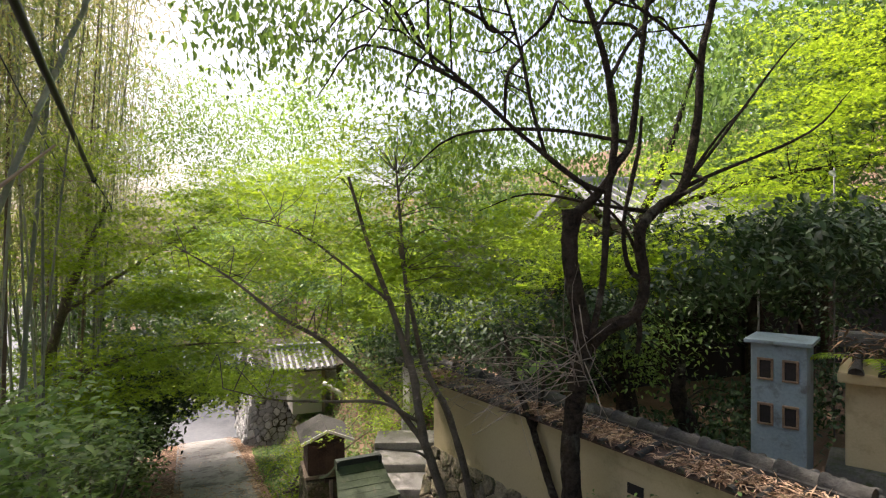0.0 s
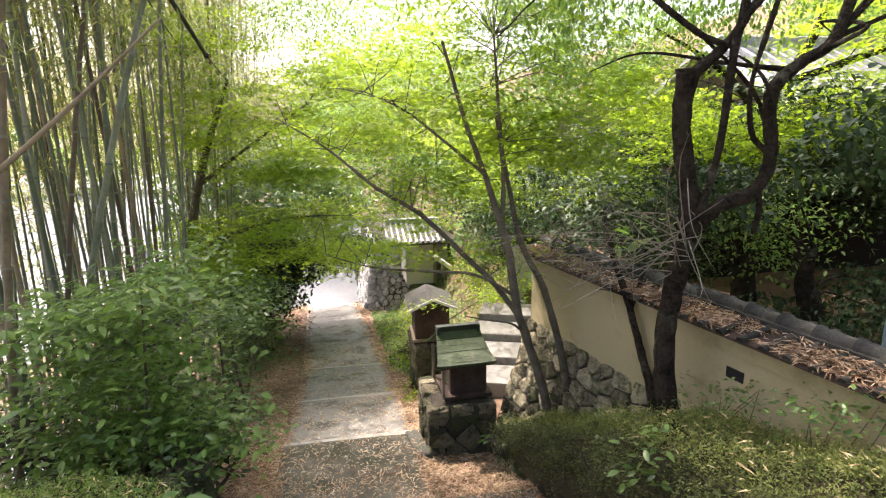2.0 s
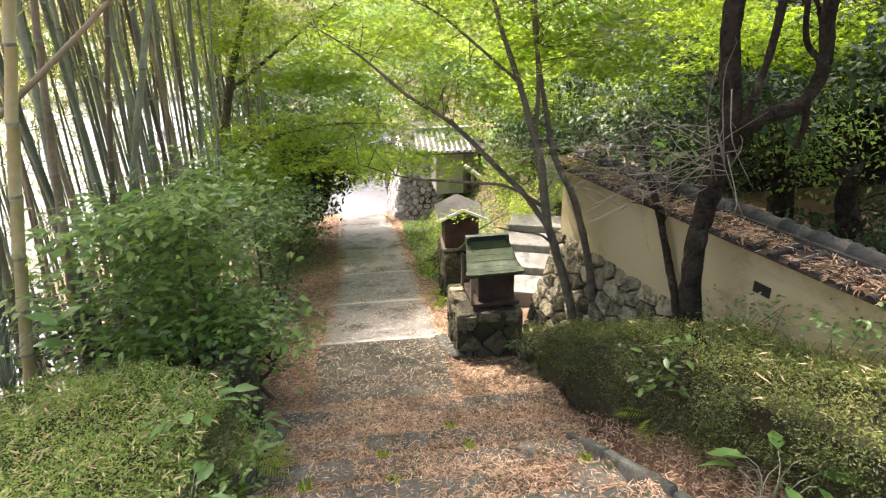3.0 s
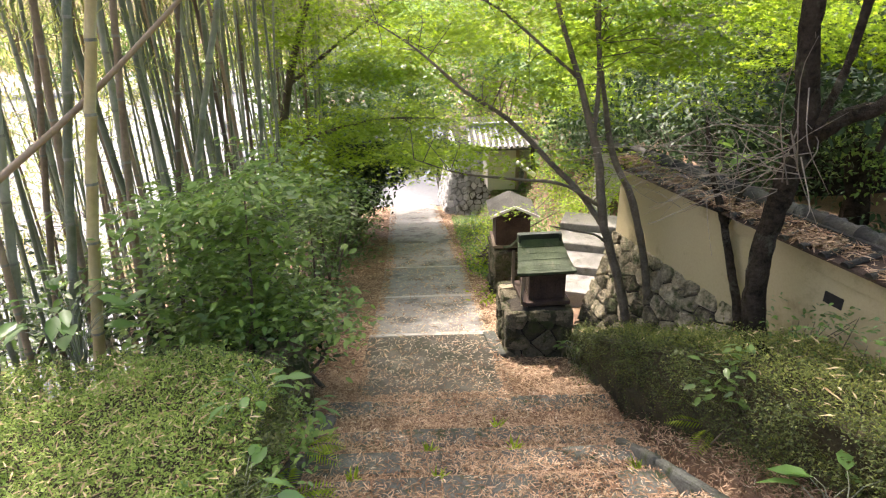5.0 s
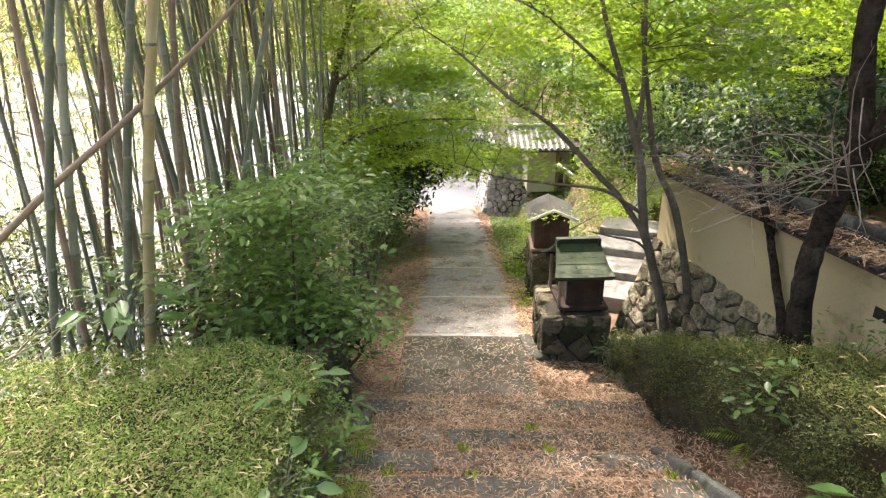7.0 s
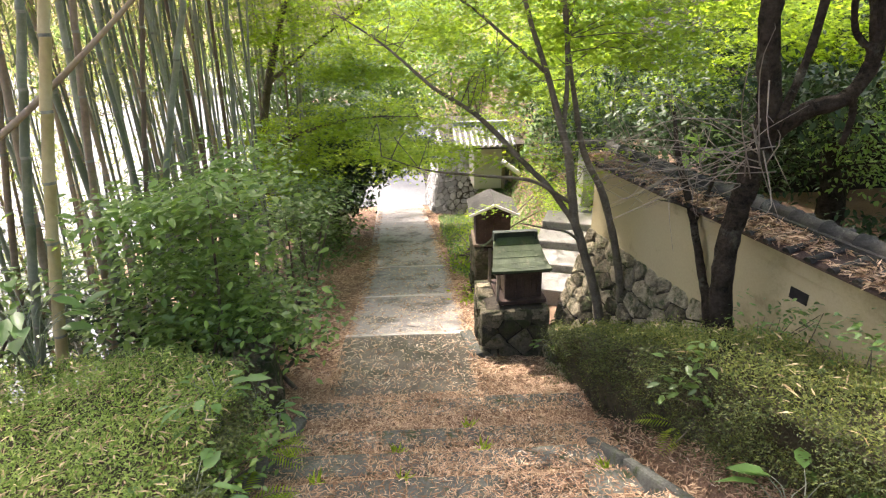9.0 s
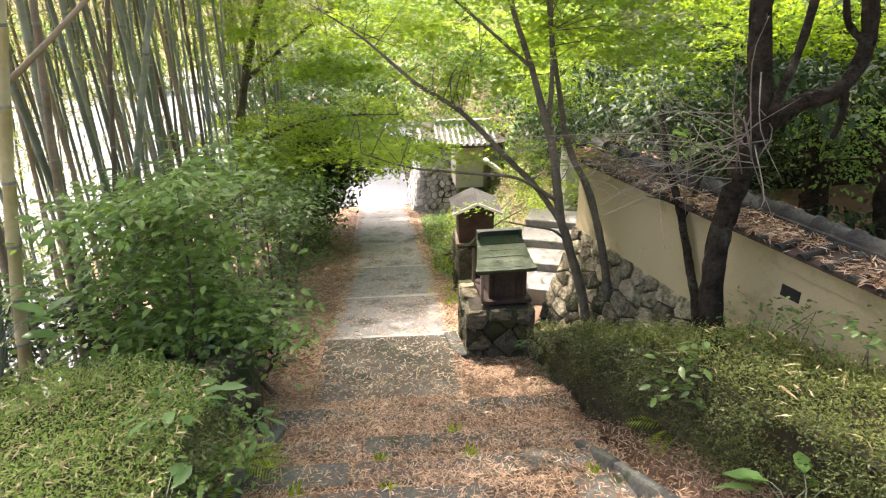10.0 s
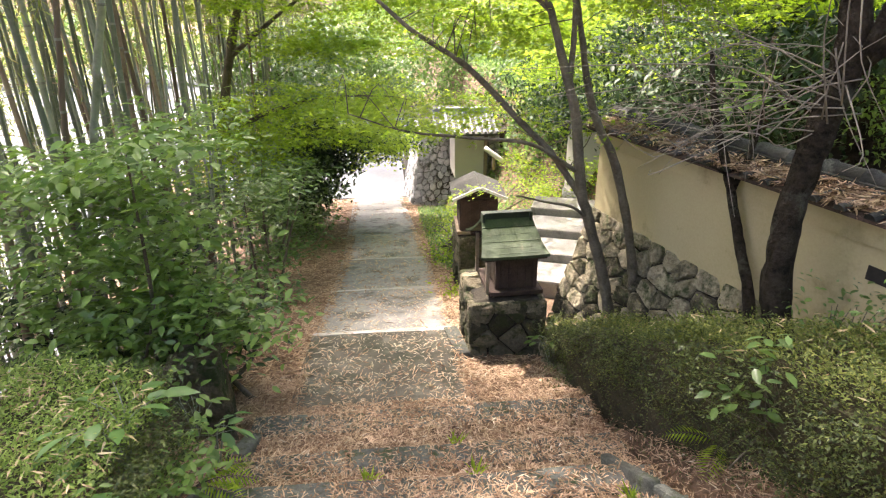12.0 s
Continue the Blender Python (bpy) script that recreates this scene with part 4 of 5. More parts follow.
# maple with several stems beside the pedestal
MAPLE = [
    [(1.32, 3.12, -0.23, 0.0397), (1.26, 3.12, 0.02, 0.0352), (1.14, 3.10, 0.38, 0.032), (1.08, 3.09, 0.56, 0.032), (1.03, 3.09, 0.89, 0.0288), (0.98, 3.10, 1.06, 0.0256), (0.89, 3.12, 1.35, 0.0205), (0.78, 3.12, 1.64, 0.016), (0.66, 3.15, 2.07, 0.0096)],
    [(1.10, 3.10, 0.49, 0.0218), (0.94, 3.12, 0.71, 0.0205), (0.78, 3.15, 0.87, 0.0192), (0.53, 3.22, 1.12, 0.0166), (0.28, 3.26, 1.28, 0.0128), (0.02, 3.34, 1.50, 0.0083), (-0.26, 3.41, 1.68, 0.0038)],
    [(0.99, 3.10, 1.03, 0.0179), (1.00, 3.12, 1.32, 0.0154), (0.98, 3.15, 1.68, 0.0128), (0.96, 3.19, 2.11, 0.0064)],
    [(1.06, 3.09, 0.63, 0.0141), (0.82, 3.05, 0.78, 0.0115), (0.53, 3.05, 0.82, 0.009), (0.24, 3.09, 0.85, 0.0058), (-0.02, 3.12, 0.93, 0.0032)],
    [(1.14, 3.10, 0.38, 0.0115), (1.03, 3.05, 0.47, 0.009), (0.89, 3.02, 0.51, 0.0064), (0.74, 2.98, 0.56, 0.0038)],
    [(0.89, 3.12, 1.35, 0.0128), (0.67, 3.19, 1.54, 0.0102), (0.46, 3.26, 1.71, 0.007), (0.24, 3.34, 1.82, 0.0038)],
]
MAPLE = [[(x, y, z, rad * 0.8) for x, y, z, rad in limb] for limb in MAPLE]
maple = tree("maple_tree", MAPLE, M_MBARK, "slender multi-stemmed maple with fresh light green leaves")
roots = [p for limb in MAPLE for p in smooth_path(limb, 5) if p[2] > 0.4]
mesh, hubs = crown([(0.92, 3.49, 1.76, 0.71, 0.52, 0.38, 75), (1.60, 3.65, 1.42, 0.61, 0.45, 0.34, 60), (0.53, 4.17, 2.06, 0.64, 0.52, 0.3, 50), (2.06, 3.79, 1.90, 0.64, 0.52, 0.45, 65), (0.66, 3.49, 1.26, 0.45, 0.38, 0.2, 26), (1.28, 3.79, 2.36, 0.75, 0.61, 0.38, 70),
                    (0.17, 3.34, 0.91, 0.32, 0.3, 0.07, 12), (0.98, 4.7, 0.06, 0.3, 0.25, 0.03, 1), (1.01, 3.42, 0.83, 0.38, 0.3, 0.1, 7), (0.10, 3.79, 1.53, 0.45, 0.38, 0.19, 24)], 84, 0.25, 0.038, "palm", L_MAPLE, 21, 0.013, (-0.2, 0.25), 0.35)
add_crown(maple, mesh)
add_crown(maple, twigs(hubs, roots, M_MBARK, 22, 0.0032, 0.6), "twig_growth")
stem2 = tree("maple_sapling", [[(1.46, 3.16, -0.21, 0.0259), (1.41, 3.16, 0.15, 0.0233), (1.28, 3.16, 0.62, 0.0207), (1.13, 3.16, 0.92, 0.0181), (1.06, 3.19, 1.24, 0.013), (0.97, 3.23, 1.75, 0.0078)]], M_MBARK, "thin grey maple sapling stem by the stone footing")
add_crown(stem2, crown([(1.22, 3.30, 1.60, 0.4, 0.32, 0.32, 16)], 40, 0.22, 0.06, "palm", L_MAPLE, 23, 0.02, (-0.2, 0.25), 0.3)[0])
stem3 = tree("young_tree", [[(1.56, 2.3, 0.05, 0.023), (1.59, 2.42, 0.26, 0.022), (1.60, 2.56, 0.44, 0.02), (1.56, 2.66, 0.70, 0.018), (1.47, 2.7, 0.98, 0.013), (1.42, 2.7, 1.2, 0.008)],
                            [(1.57, 2.64, 0.64, 0.012), (1.64, 2.66, 0.85, 0.010), (1.66, 2.68, 1.02, 0.006)],
                            [(1.55, 2.66, 0.72, 0.006), (1.44, 2.62, 0.77, 0.005), (1.34, 2.58, 0.80, 0.002)]], M_BARK, "thin dark forked young tree beside old trunk")
add_crown(stem3, crown([(1.55, 2.62, 1.08, 0.12, 0.1, 0.1, 4)], 7, 0.1, 0.08, "oval", L_CHERRY, 24, 0.03)[0])

# maple foliage over the garden
garden_maple = tree("maple_tree", [[(4.6, 5.6, -0.4, 0.09), (4.7, 5.5, 0.6, 0.08), (4.5, 5.4, 1.5, 0.06), (4.9, 5.2, 2.6, 0.04), (5.2, 5.0, 3.8, 0.02)],
                                   [(4.5, 5.4, 1.4, 0.04), (3.9, 5.0, 1.9, 0.03), (3.3, 4.8, 2.2, 0.02), (2.8, 4.7, 2.4, 0.01)],
                                   [(4.7, 5.3, 2.0, 0.04), (5.4, 4.8, 2.3, 0.03), (6.2, 4.4, 2.5, 0.02), (7.0, 4.2, 2.6, 0.01)]], M_BARK, "spreading maple with fresh green leaves in temple garden")
mesh, hubs = crown([(4.8, 4.6, 2.2, 1.0, 0.8, 0.6, 70), (3.5, 5.4, 1.7, 0.8, 0.6, 0.4, 45), (6.1, 4.4, 2.4, 1.2, 0.8, 0.6, 80), (7.0, 4.4, 3.1, 1.2, 0.9, 0.9, 90), (7.4, 4.8, 4.1, 1.4, 1.0, 0.9, 80), (4.2, 5.2, 1.3, 0.7, 0.6, 0.3, 36), (3.2, 7.0, 0.9, 1.0, 0.8, 0.6, 50), (3.3, 4.6, 1.5, 0.8, 0.5, 0.3, 50), (4.3, 4.3, 1.6, 0.7, 0.5, 0.3, 40), (2.7, 5.2, 1.0, 0.5, 0.4, 0.25, 24), (2.75, 9.5, 0.5, 0.8, 0.8, 0.5, 80), (3.1, 11.0, 1.1, 1.2, 1.0, 0.8, 90), (2.3, 12.0, 1.5, 1.1, 1.0, 0.7, 80), (2.2, 8.0, 1.3, 0.7, 0.6, 0.3, 50)],
                   70, 0.3, 0.055, "palm", L_MAPLE, 41, 0.016, (-0.2, 0.25), 0.3)
add_crown(garden_maple, mesh)
add_crown(garden_maple, twigs(hubs, [p for l in ([(4.5, 5.4, 1.4, 0.04), (3.3, 4.8, 2.2, 0.02)], [(4.7, 5.3, 2.0, 0.04), (7.0, 4.2, 2.6, 0.01)], [(4.9, 5.2, 2.6, 0.04), (5.2, 5.0, 3.8, 0.02)]) for p in smooth_path(l, 6)], M_BARK, 42, 0.007, 0.4), "twig_growth")

# maple boughs reaching over the path from the bamboo side
left_maple = tree("maple_tree", [[(-2.4, 7.6, -2.0, 0.09), (-2.2, 7.6, -1.0, 0.08), (-1.9, 7.6, 0.1, 0.06), (-1.6, 7.6, 1.2, 0.045), (-1.2, 7.5, 2.2, 0.02)],
                                 [(-1.95, 7.6, 0.0, 0.035), (-1.2, 7.7, 0.3, 0.025), (-0.5, 7.9, 0.4, 0.015), (0.2, 8.2, 0.35, 0.006)],
                                 [(-1.7, 7.6, 0.9, 0.03), (-1.0, 7.5, 1.4, 0.02), (-0.3, 7.8, 1.9, 0.01)]], M_MBARK, "leaning maple reaching light green boughs over the path")
mesh, hubs = crown([(-0.9, 7.5, 0.3, 1.3, 0.9, 0.4, 95), (0.05, 8.4, 0.25, 0.75, 0.6, 0.35, 45), (-1.2, 7.0, 1.7, 1.3, 0.9, 0.6, 85), (-0.4, 8.0, 2.0, 0.7, 0.7, 0.5, 40), (-0.5, 7.6, 1.1, 0.9, 0.7, 0.3, 60), (0.4, 8.3, 1.5, 0.8, 0.6, 0.3, 50), (0.3, 8.4, 2.4, 0.8, 0.7, 0.35, 50), (-1.6, 7.2, 2.7, 1.0, 0.8, 0.4, 50), (-1.5, 6.6, 0.0, 0.8, 0.6, 0.4, 50), (-0.1, 9.0, -0.4, 0.6, 0.7, 0.3, 36), (1.09, 8.0, 0.26, 0.45, 0.4, 0.16, 16), (0.72, 8.2, -0.09, 0.35, 0.4, 0.12, 9)], 76, 0.33, 0.06, "palm", L_MAPLE, 51, 0.016, (-0.2, 0.25), 0.3)
add_crown(left_maple, mesh)
add_crown(left_maple, twigs(hubs, [p for l in ([(-1.95, 7.6, 0.0, 0.035), (0.2, 8.2, 0.35, 0.006)], [(-1.7, 7.6, 0.9, 0.03), (-0.3, 7.8, 1.9, 0.01)]) for p in smooth_path(l, 6)], M_MBARK, 52, 0.004, 0.35), "twig_growth")

# evergreen behind the wall and at the path's end
def evergreen(base, height, blobs, seed, label, size=0.1, material=None, per=30, rad=0.3):
    x, y, z = base
    ob = tree("evergreen_tree", [[(x, y, z, 0.11), (x + 0.05, y, z + height * 0.4, 0.09), (x - 0.05, y, z + height * 0.75, 0.06), (x, y, z + height, 0.02)]], M_BARK, label)
    mesh, hubs = crown(blobs, per, rad, size, "oval", material or L_DARK, seed, 0.07, (-0.4, 0.45), 0.2)
    add_crown(ob, mesh)
    add_crown(ob, twigs(hubs, [(x, y, z + height * k / 12, 0) for k in range(3, 12)], M_BARK, seed + 1, 0.01, 0.3), "twig_growth")
    return ob


evergreen((6.9, 4.9, -0.4), 2.4, [(6.9, 4.9, 1.2, 1.7, 0.9, 0.9, 130), (7.6, 4.6, 1.8, 1.2, 0.8, 0.7, 60), (5.6, 5.4, 1.0, 0.9, 0.7, 0.7, 60)], 61, "dark glossy evergreen behind the tiled wall")
evergreen((3.3, 4.0, -0.25), 1.2, [(3.3, 3.9, 0.85, 0.45, 0.4, 0.14, 26), (3.55, 4.0, 0.6, 0.4, 0.35, 0.14, 22), (3.1, 3.8, 1.05, 0.3, 0.3, 0.1, 14)], 63, "cloud-pruned yellow-green garden shrub behind tiled wall", 0.05, L_LSHRUB)
evergreen((-1.9, 11.5, -2.6), 3.2, [(-1.7, 11.0, -0.5, 1.4, 1.0, 1.3, 200), (-1.6, 9.6, 0.4, 1.3, 0.9, 1.0, 130), (-0.8, 12.0, 0.6, 1.0, 1.0, 0.7, 90), (0.0, 11.5, 0.2, 0.8, 0.7, 0.5, 60), (-1.5, 14.0, 0.8, 1.2, 1.6, 0.5, 150), (-1.5, 9.4, -1.0, 0.6, 0.9, 0.8, 90)], 65, "dense evergreen overhanging the foot of the path", 0.11, L_SHRUB)
evergreen((4.6, 8.9, -0.6), 2.2, [(4.2, 8.6, 0.4, 1.4, 0.8, 0.8, 110), (2.9, 9.6, 0.2, 1.1, 0.8, 0.7, 80), (3.2, 8.2, -0.5, 0.7, 0.6, 0.5, 40), (3.0, 6.6, 1.0, 0.8, 0.5, 0.45, 70), (2.7, 7.9, 0.2, 0.6, 0.6, 0.5, 60), (4.0, 7.4, 1.3, 0.9, 0.5, 0.5, 70)], 67, "dark clipped evergreen beyond the garden wall", 0.08)

evergreen((3.4, 3.4, -0.25), 1.0, [(3.3, 3.4, 0.1, 0.7, 0.5, 0.2, 40), (4.4, 3.7, 0.15, 1.0, 0.6, 0.25, 50), (3.0, 4.6, 0.5, 0.6, 0.7, 0.4, 60), (2.7, 6.2, 0.6, 0.5, 0.8, 0.5, 50), (5.6, 3.4, 0.4, 1.2, 0.7, 0.4, 60), (2.3, 4.4, 0.95, 0.5, 0.5, 0.25, 60), (2.7, 3.6, 1.15, 0.45, 0.4, 0.22, 44)], 69, "dark low evergreen shrubs behind the tiled wall", 0.07)
evergreen((5.4, 4.4, -0.25), 2.2, [(4.6, 4.6, 1.6, 1.2, 0.6, 0.4, 80), (6.2, 4.0, 1.6, 1.2, 0.7, 0.5, 90), (3.4, 5.2, 1.3, 0.7, 0.6, 0.4, 50), (4.3, 3.0, 1.75, 0.9, 0.5, 0.25, 60), (3.5, 3.0, 1.5, 0.5, 0.4, 0.18, 24)], 70, "dark evergreen boughs shading the hall front", 0.09)
evergreen((-1.5, 9.9, -2.2), 2.2, [(-0.15, 10.0, -0.55, 0.75, 0.6, 0.32, 130), (-0.9, 9.6, -0.55, 0.6, 0.7, 0.5, 130), (-1.3, 8.9, -1.0, 0.45, 0.7, 0.6, 110)], 68, "dark evergreen arching over the lower path", 0.09)
# shrubs at the left of the path
def shrub(base, blobs, seed, label, size, material, shape="oval", per=15, rad=0.24, stem=0.018):
    x, y, z = base
    rr = np.random.default_rng(seed)
    stems = []
    for k in range(9):
        b = blobs[k % len(blobs)]
        e = np.array(b[:3]) + rr.normal(0, 0.3, 3) * np.array(b[3:6])
        stems.append([(x + rr.normal(0, 0.12), y + rr.normal(0, 0.12), z, stem), (*((np.array((x, y, z)) + e) / 2 + rr.normal(0, 4.4 * stem, 3)), stem * 0.66), (*e, stem * 0.22)])
    ob = thing("shrub", (x, y, z), 0, label, "shrub")
    for s_ in stems:
        st = part("stem", tubes([s_], M_MBARK, "stem", 5, 0, 4), parent=ob)
        st.matrix_parent_inverse = ob.matrix_world.inverted()
    mesh, _ = crown(blobs, per, rad, size, shape, material, seed, 0.03, (-0.12, 0.22), 0.5)
    add_crown(ob, mesh, "foliage")
    return ob


shrub((-2.7, 3.1, -0.9), [(-2.5, 3.0, -0.25, 0.5, 0.25, 0.2, 24), (-3.1, 3.0, -0.35, 0.4, 0.3, 0.2, 18), (-2.2, 3.3, 0.1, 0.3, 0.25, 0.2, 14)], 72, "thin undergrowth between bamboo culms", 0.07, L_SHRUB)
tiers = np.random.default_rng(70)
layered = []
for k in range(46):
    lift = float(tiers.uniform(0, 1))
    layered.append((-1.17 + float(tiers.normal(0, 0.33)) * (1.1 - 0.5 * lift), 3.3 + float(tiers.normal(0, 0.25)), -0.35 + 1.2 * lift, 0.26, 0.22, 0.035, 9))
shrub((-1.3, 3.35, -0.85), layered, 71, "broad-leaved green shrub at edge of bamboo grove", 0.072, L_LSHRUB, per=16)
layered = [(-1.1 + float(tiers.normal(0, 0.16)), 5.6 + float(tiers.normal(0, 0.7)), float(tiers.uniform(-1.1, 0.3)), 0.28, 0.3, 0.08, 9) for k in range(30)]
shrub((-1.1, 5.4, -1.3), layered, 73, "feathery green shrub crowding the path edge", 0.07, L_SHRUB)
shrub((-2.4, 6.2, -1.5), [(-1.9, 4.9, -0.4, 0.6, 0.35, 0.45, 50), (-2.2, 5.8, -0.7, 0.7, 0.6, 0.5, 70), (-2.0, 7.4, -0.8, 0.6, 0.8, 0.6, 80)], 74, "dark shrubs filling the foot of the grove", 0.09, L_DARK)
shrub((-1.3, 3.5, -0.9), [(-1.3, 3.5, -0.42, 0.62, 0.3, 0.2, 60), (-2.0, 3.5, -0.2, 0.5, 0.35, 0.3, 40)], 75, "dark glossy undergrowth beneath the bamboo", 0.085, L_DARK)
shrub((-1.15, 9.0, -2.0), [(-1.25, 8.2, -1.3, 0.45, 0.9, 0.55, 80), (-1.35, 10.2, -1.7, 0.5, 1.0, 0.6, 80)], 77, "green undergrowth along the lower path", 0.09, L_SHRUB)
shrub((0.9, 7.6, -1.6), [(0.85, 7.0, -1.5, 0.2, 1.1, 0.14, 60), (1.15, 7.6, -1.2, 0.25, 0.8, 0.2, 60), (0.72, 5.4, -1.1, 0.1, 0.5, 0.08, 18), (1.15, 9.3, -1.85, 0.25, 1.4, 0.15, 70), (0.8, 9.6, -2.1, 0.25, 1.2, 0.2, 34), (2.45, 7.8, -0.98, 0.4, 1.0, 0.10, 130), (2.6, 9.6, -0.95, 0.5, 1.2, 0.12, 130), (1.7, 9.0, -1.75, 0.25, 1.6, 0.12, 80), (1.45, 7.2, -1.35, 0.25, 0.7, 0.14, 60), (2.1, 7.0, -0.45, 0.5, 0.5, 0.2, 40), (2.5, 6.0, -0.2, 0.4, 0.5, 0.25, 40)], 79, "low weeds along the path and bank", 0.05, L_MAPLE)

shrub((-3.5, 5.6, float(land(-3.5, 5.6)) - 0.05), [(-3.4, 5.6, -0.75, 0.9, 0.6, 0.35, 40), (-4.1, 6.2, -0.1, 0.9, 0.6, 0.4, 34), (-2.9, 5.4, -0.6, 0.5, 0.5, 0.35, 26), (-4.6, 7.0, 0.6, 1.0, 0.7, 0.4, 26)], 78, "light green undergrowth at the back of the bamboo grove", 0.08, L_BAMBOO, "lance")
shrub((-3.4, 3.6, float(land(-3.4, 3.6)) - 0.05), [(-3.3, 3.6, -0.3, 0.6, 0.4, 0.35, 44), (-2.6, 3.7, -0.35, 0.5, 0.3, 0.3, 40), (-3.9, 4.6, -0.2, 0.8, 0.4, 0.4, 44)], 80, "dark glossy undergrowth among the bamboo stems", 0.075, L_DARK)
shrub((-0.98, 3.25, float(land(-0.98, 3.25)) - 0.03), [(-0.92, 3.1, -0.12, 0.3, 0.26, 0.12, 26), (-0.8, 3.45, -0.2, 0.25, 0.3, 0.15, 20)], 82, "blue-green leafy shrub spilling over the boulder", 0.06, L_SHRUB)

# ---- bamboo ----
def culm_mesh(height, radius, lean, seed, material):
    """A jointed bamboo culm with a swollen ring at each node, bent by its own weight."""
    rr = np.random.default_rng(seed)
    pts, z, gap = [], 0.0, 0.16
    while z < height:
        t = z / height
        rad = radius * (1 - 0.65 * t)
        bend = lean * (t + 0.9 * t * t) * height
        for dz, k in ((0.0, 0.97), (0.007, 1.1), (0.013, 1.0), (0.022, 1.08), (0.03, 0.98)):
            pts.append((bend[0], bend[1], z + dz, rad * k))
        gap = min(0.36, gap + 0.03) * rr.uniform(0.94, 1.06)
        z += gap
    v, f = tube_data(pts, 8)
    me = mesh_from("culm", v, f, material, True)
    me.materials.append(M_NODE)
    me.polygons.foreach_set("material_index", [1 if (i // 8) % 5 in (1, 2) and i < len(f) - 2 else 0 for i in range(len(f))])
    return me


def bamboo(base, height, radius, lean, seed, material, label, sprays_n=26, dry=0.3, low=0.5):
    ob = thing("bamboo", base, 0, label, "bamboo", "bamboo grove")
    lean = np.array(lean, float)
    part("culm", culm_mesh(height, radius, lean, seed, material), parent=ob)
    rr = np.random.default_rng(seed + 5)
    blobs = []
    for k in range(sprays_n):
        t = rr.uniform(low, 1.0)
        c = lean * (t + 0.9 * t * t) * height
        blobs.append((c[0] + rr.normal(0, 0.4), c[1] + rr.normal(0, 0.4), t * height, 0.42, 0.42, 0.3, 3))
    mesh, hubs = crown(blobs, 16, 0.28, 0.10, "lance", L_BAMBOO if rr.uniform() > dry else L_YELLOW, seed, 0.08, (-0.6, 0.4), 0.4)
    tagged(part("foliage", mesh, parent=ob), kind="stuff")
    ax = [(*(lean * (t + 0.9 * t * t) * height), t * height, 0) for t in np.linspace(0.35, 1, 14)]
    tagged(part("twig_growth", twigs(hubs, ax, M_CULMB, seed, 0.004, 0.5, 0.1), parent=ob), kind="stuff")
    return ob


NEAR = [  # x, y, radius, lean x, lean y, height, material
    (-2.0, 2.9, 0.038, 0.145, 0.02, 6.5, M_CULMY), (-2.19, 3.0, 0.031, 0.15, 0.02, 6.5, M_CULM), (-2.42, 2.6, 0.027, 0.18, 0.0, 6.5, M_CULM), (-2.55, 3.0, 0.034, 0.125, 0.0, 6, M_CULM),
    (-2.2, 3.3, 0.031, 0.045, 0.02, 6.5, M_CULMB), (-1.95, 3.6, 0.028, 0.02, 0.03, 6.5, M_CULM), (-1.81, 3.6, 0.028, -0.09, 0.04, 7, M_CULM), (-1.94, 3.4, 0.028, 0.075, 0.03, 7, M_CULMB),
    (-1.87, 3.8, 0.021, 0.115, 0.02, 7, M_CULMB), (-1.95, 4.0, 0.029, 0.19, 0.02, 7.5, M_CULM), (-2.64, 3.4, 0.026, 0.12, 0.02, 7.5, M_CULMB), (-1.66, 3.8, 0.023, -0.05, 0.03, 7, M_CULM), (-1.72, 4.6, 0.026, 0.03, 0.02, 7, M_CULM),
    (-1.5, 5.0, 0.024, 0.05, 0.0, 7, M_CULM), (-2.05, 4.4, 0.026, 0.0, 0.02, 7, M_CULM),
]
for k, (x, y, rad, lx, ly, h, m) in enumerate(NEAR):
    lab = "yellowed jointed bamboo culm" if m is M_CULMY else "brown weathered bamboo culm in grove" if m is M_CULMB else "green jointed bamboo culm in grove"
    bamboo((x, y, float(land(x, y)) - 0.03), h, rad * 0.92, (lx, ly), 200 + k, m, lab, 19)
kinds = [bamboo((-3.6 - 0.3 * k, 6.0 + 0.5 * k, float(land(-3.6 - 0.3 * k, 6.0 + 0.5 * k)) - 0.03), 7.0 + 0.7 * k, 0.013 + 0.004 * (k % 3), (0.03 * (k - 2), 0.02 * (k % 3)), 240 + k, M_CULMB if k == 2 else M_CULM, "green jointed bamboo culm in grove", 16, 0.25, 0.45) for k in range(5)]
r = np.random.default_rng(77)
count = 0
while count < 140:
    x, y = r.uniform(-3.5, -1.25), r.uniform(4.2, 13.5)
    if x > -1.3 - 0.02 * (y - 4) - 0.4 * r.uniform():
        continue
    if float(land(x, y)) < -3.0 or y < 6 and x < -2.9 and r.uniform() < 0.4:
        continue
    copy_thing(kinds[count % 5], pose(x, y, float(land(x, y)) - 0.03, 0, 0, r.uniform(0, 360)))
    count += 1
count = 0
while count < 46:
    x, y = r.uniform(-4.6, -2.15), r.uniform(2.7, 6.0)
    if abs(x + 1.9) < 0.25:
        continue
    copy_thing(kinds[(count * 3) % 5], pose(x, y, float(land(x, y)) - 0.03, 0, 0, r.uniform(0, 360)))
    count += 1
fallen = part("fallen_bamboo", tubes([[(-3.3, 2.5, -0.1, 0.023), (-2.3, 2.8, 0.8, 0.021), (-1.72, 3.0, 1.28, 0.017), (-1.21, 3.2, 1.77, 0.012), (-0.8, 3.35, 2.2, 0.007)]], M_CULMB, "fallen_bamboo", 8))
tagged(fallen, "dead brown bamboo leaning across the grove", "bamboo")


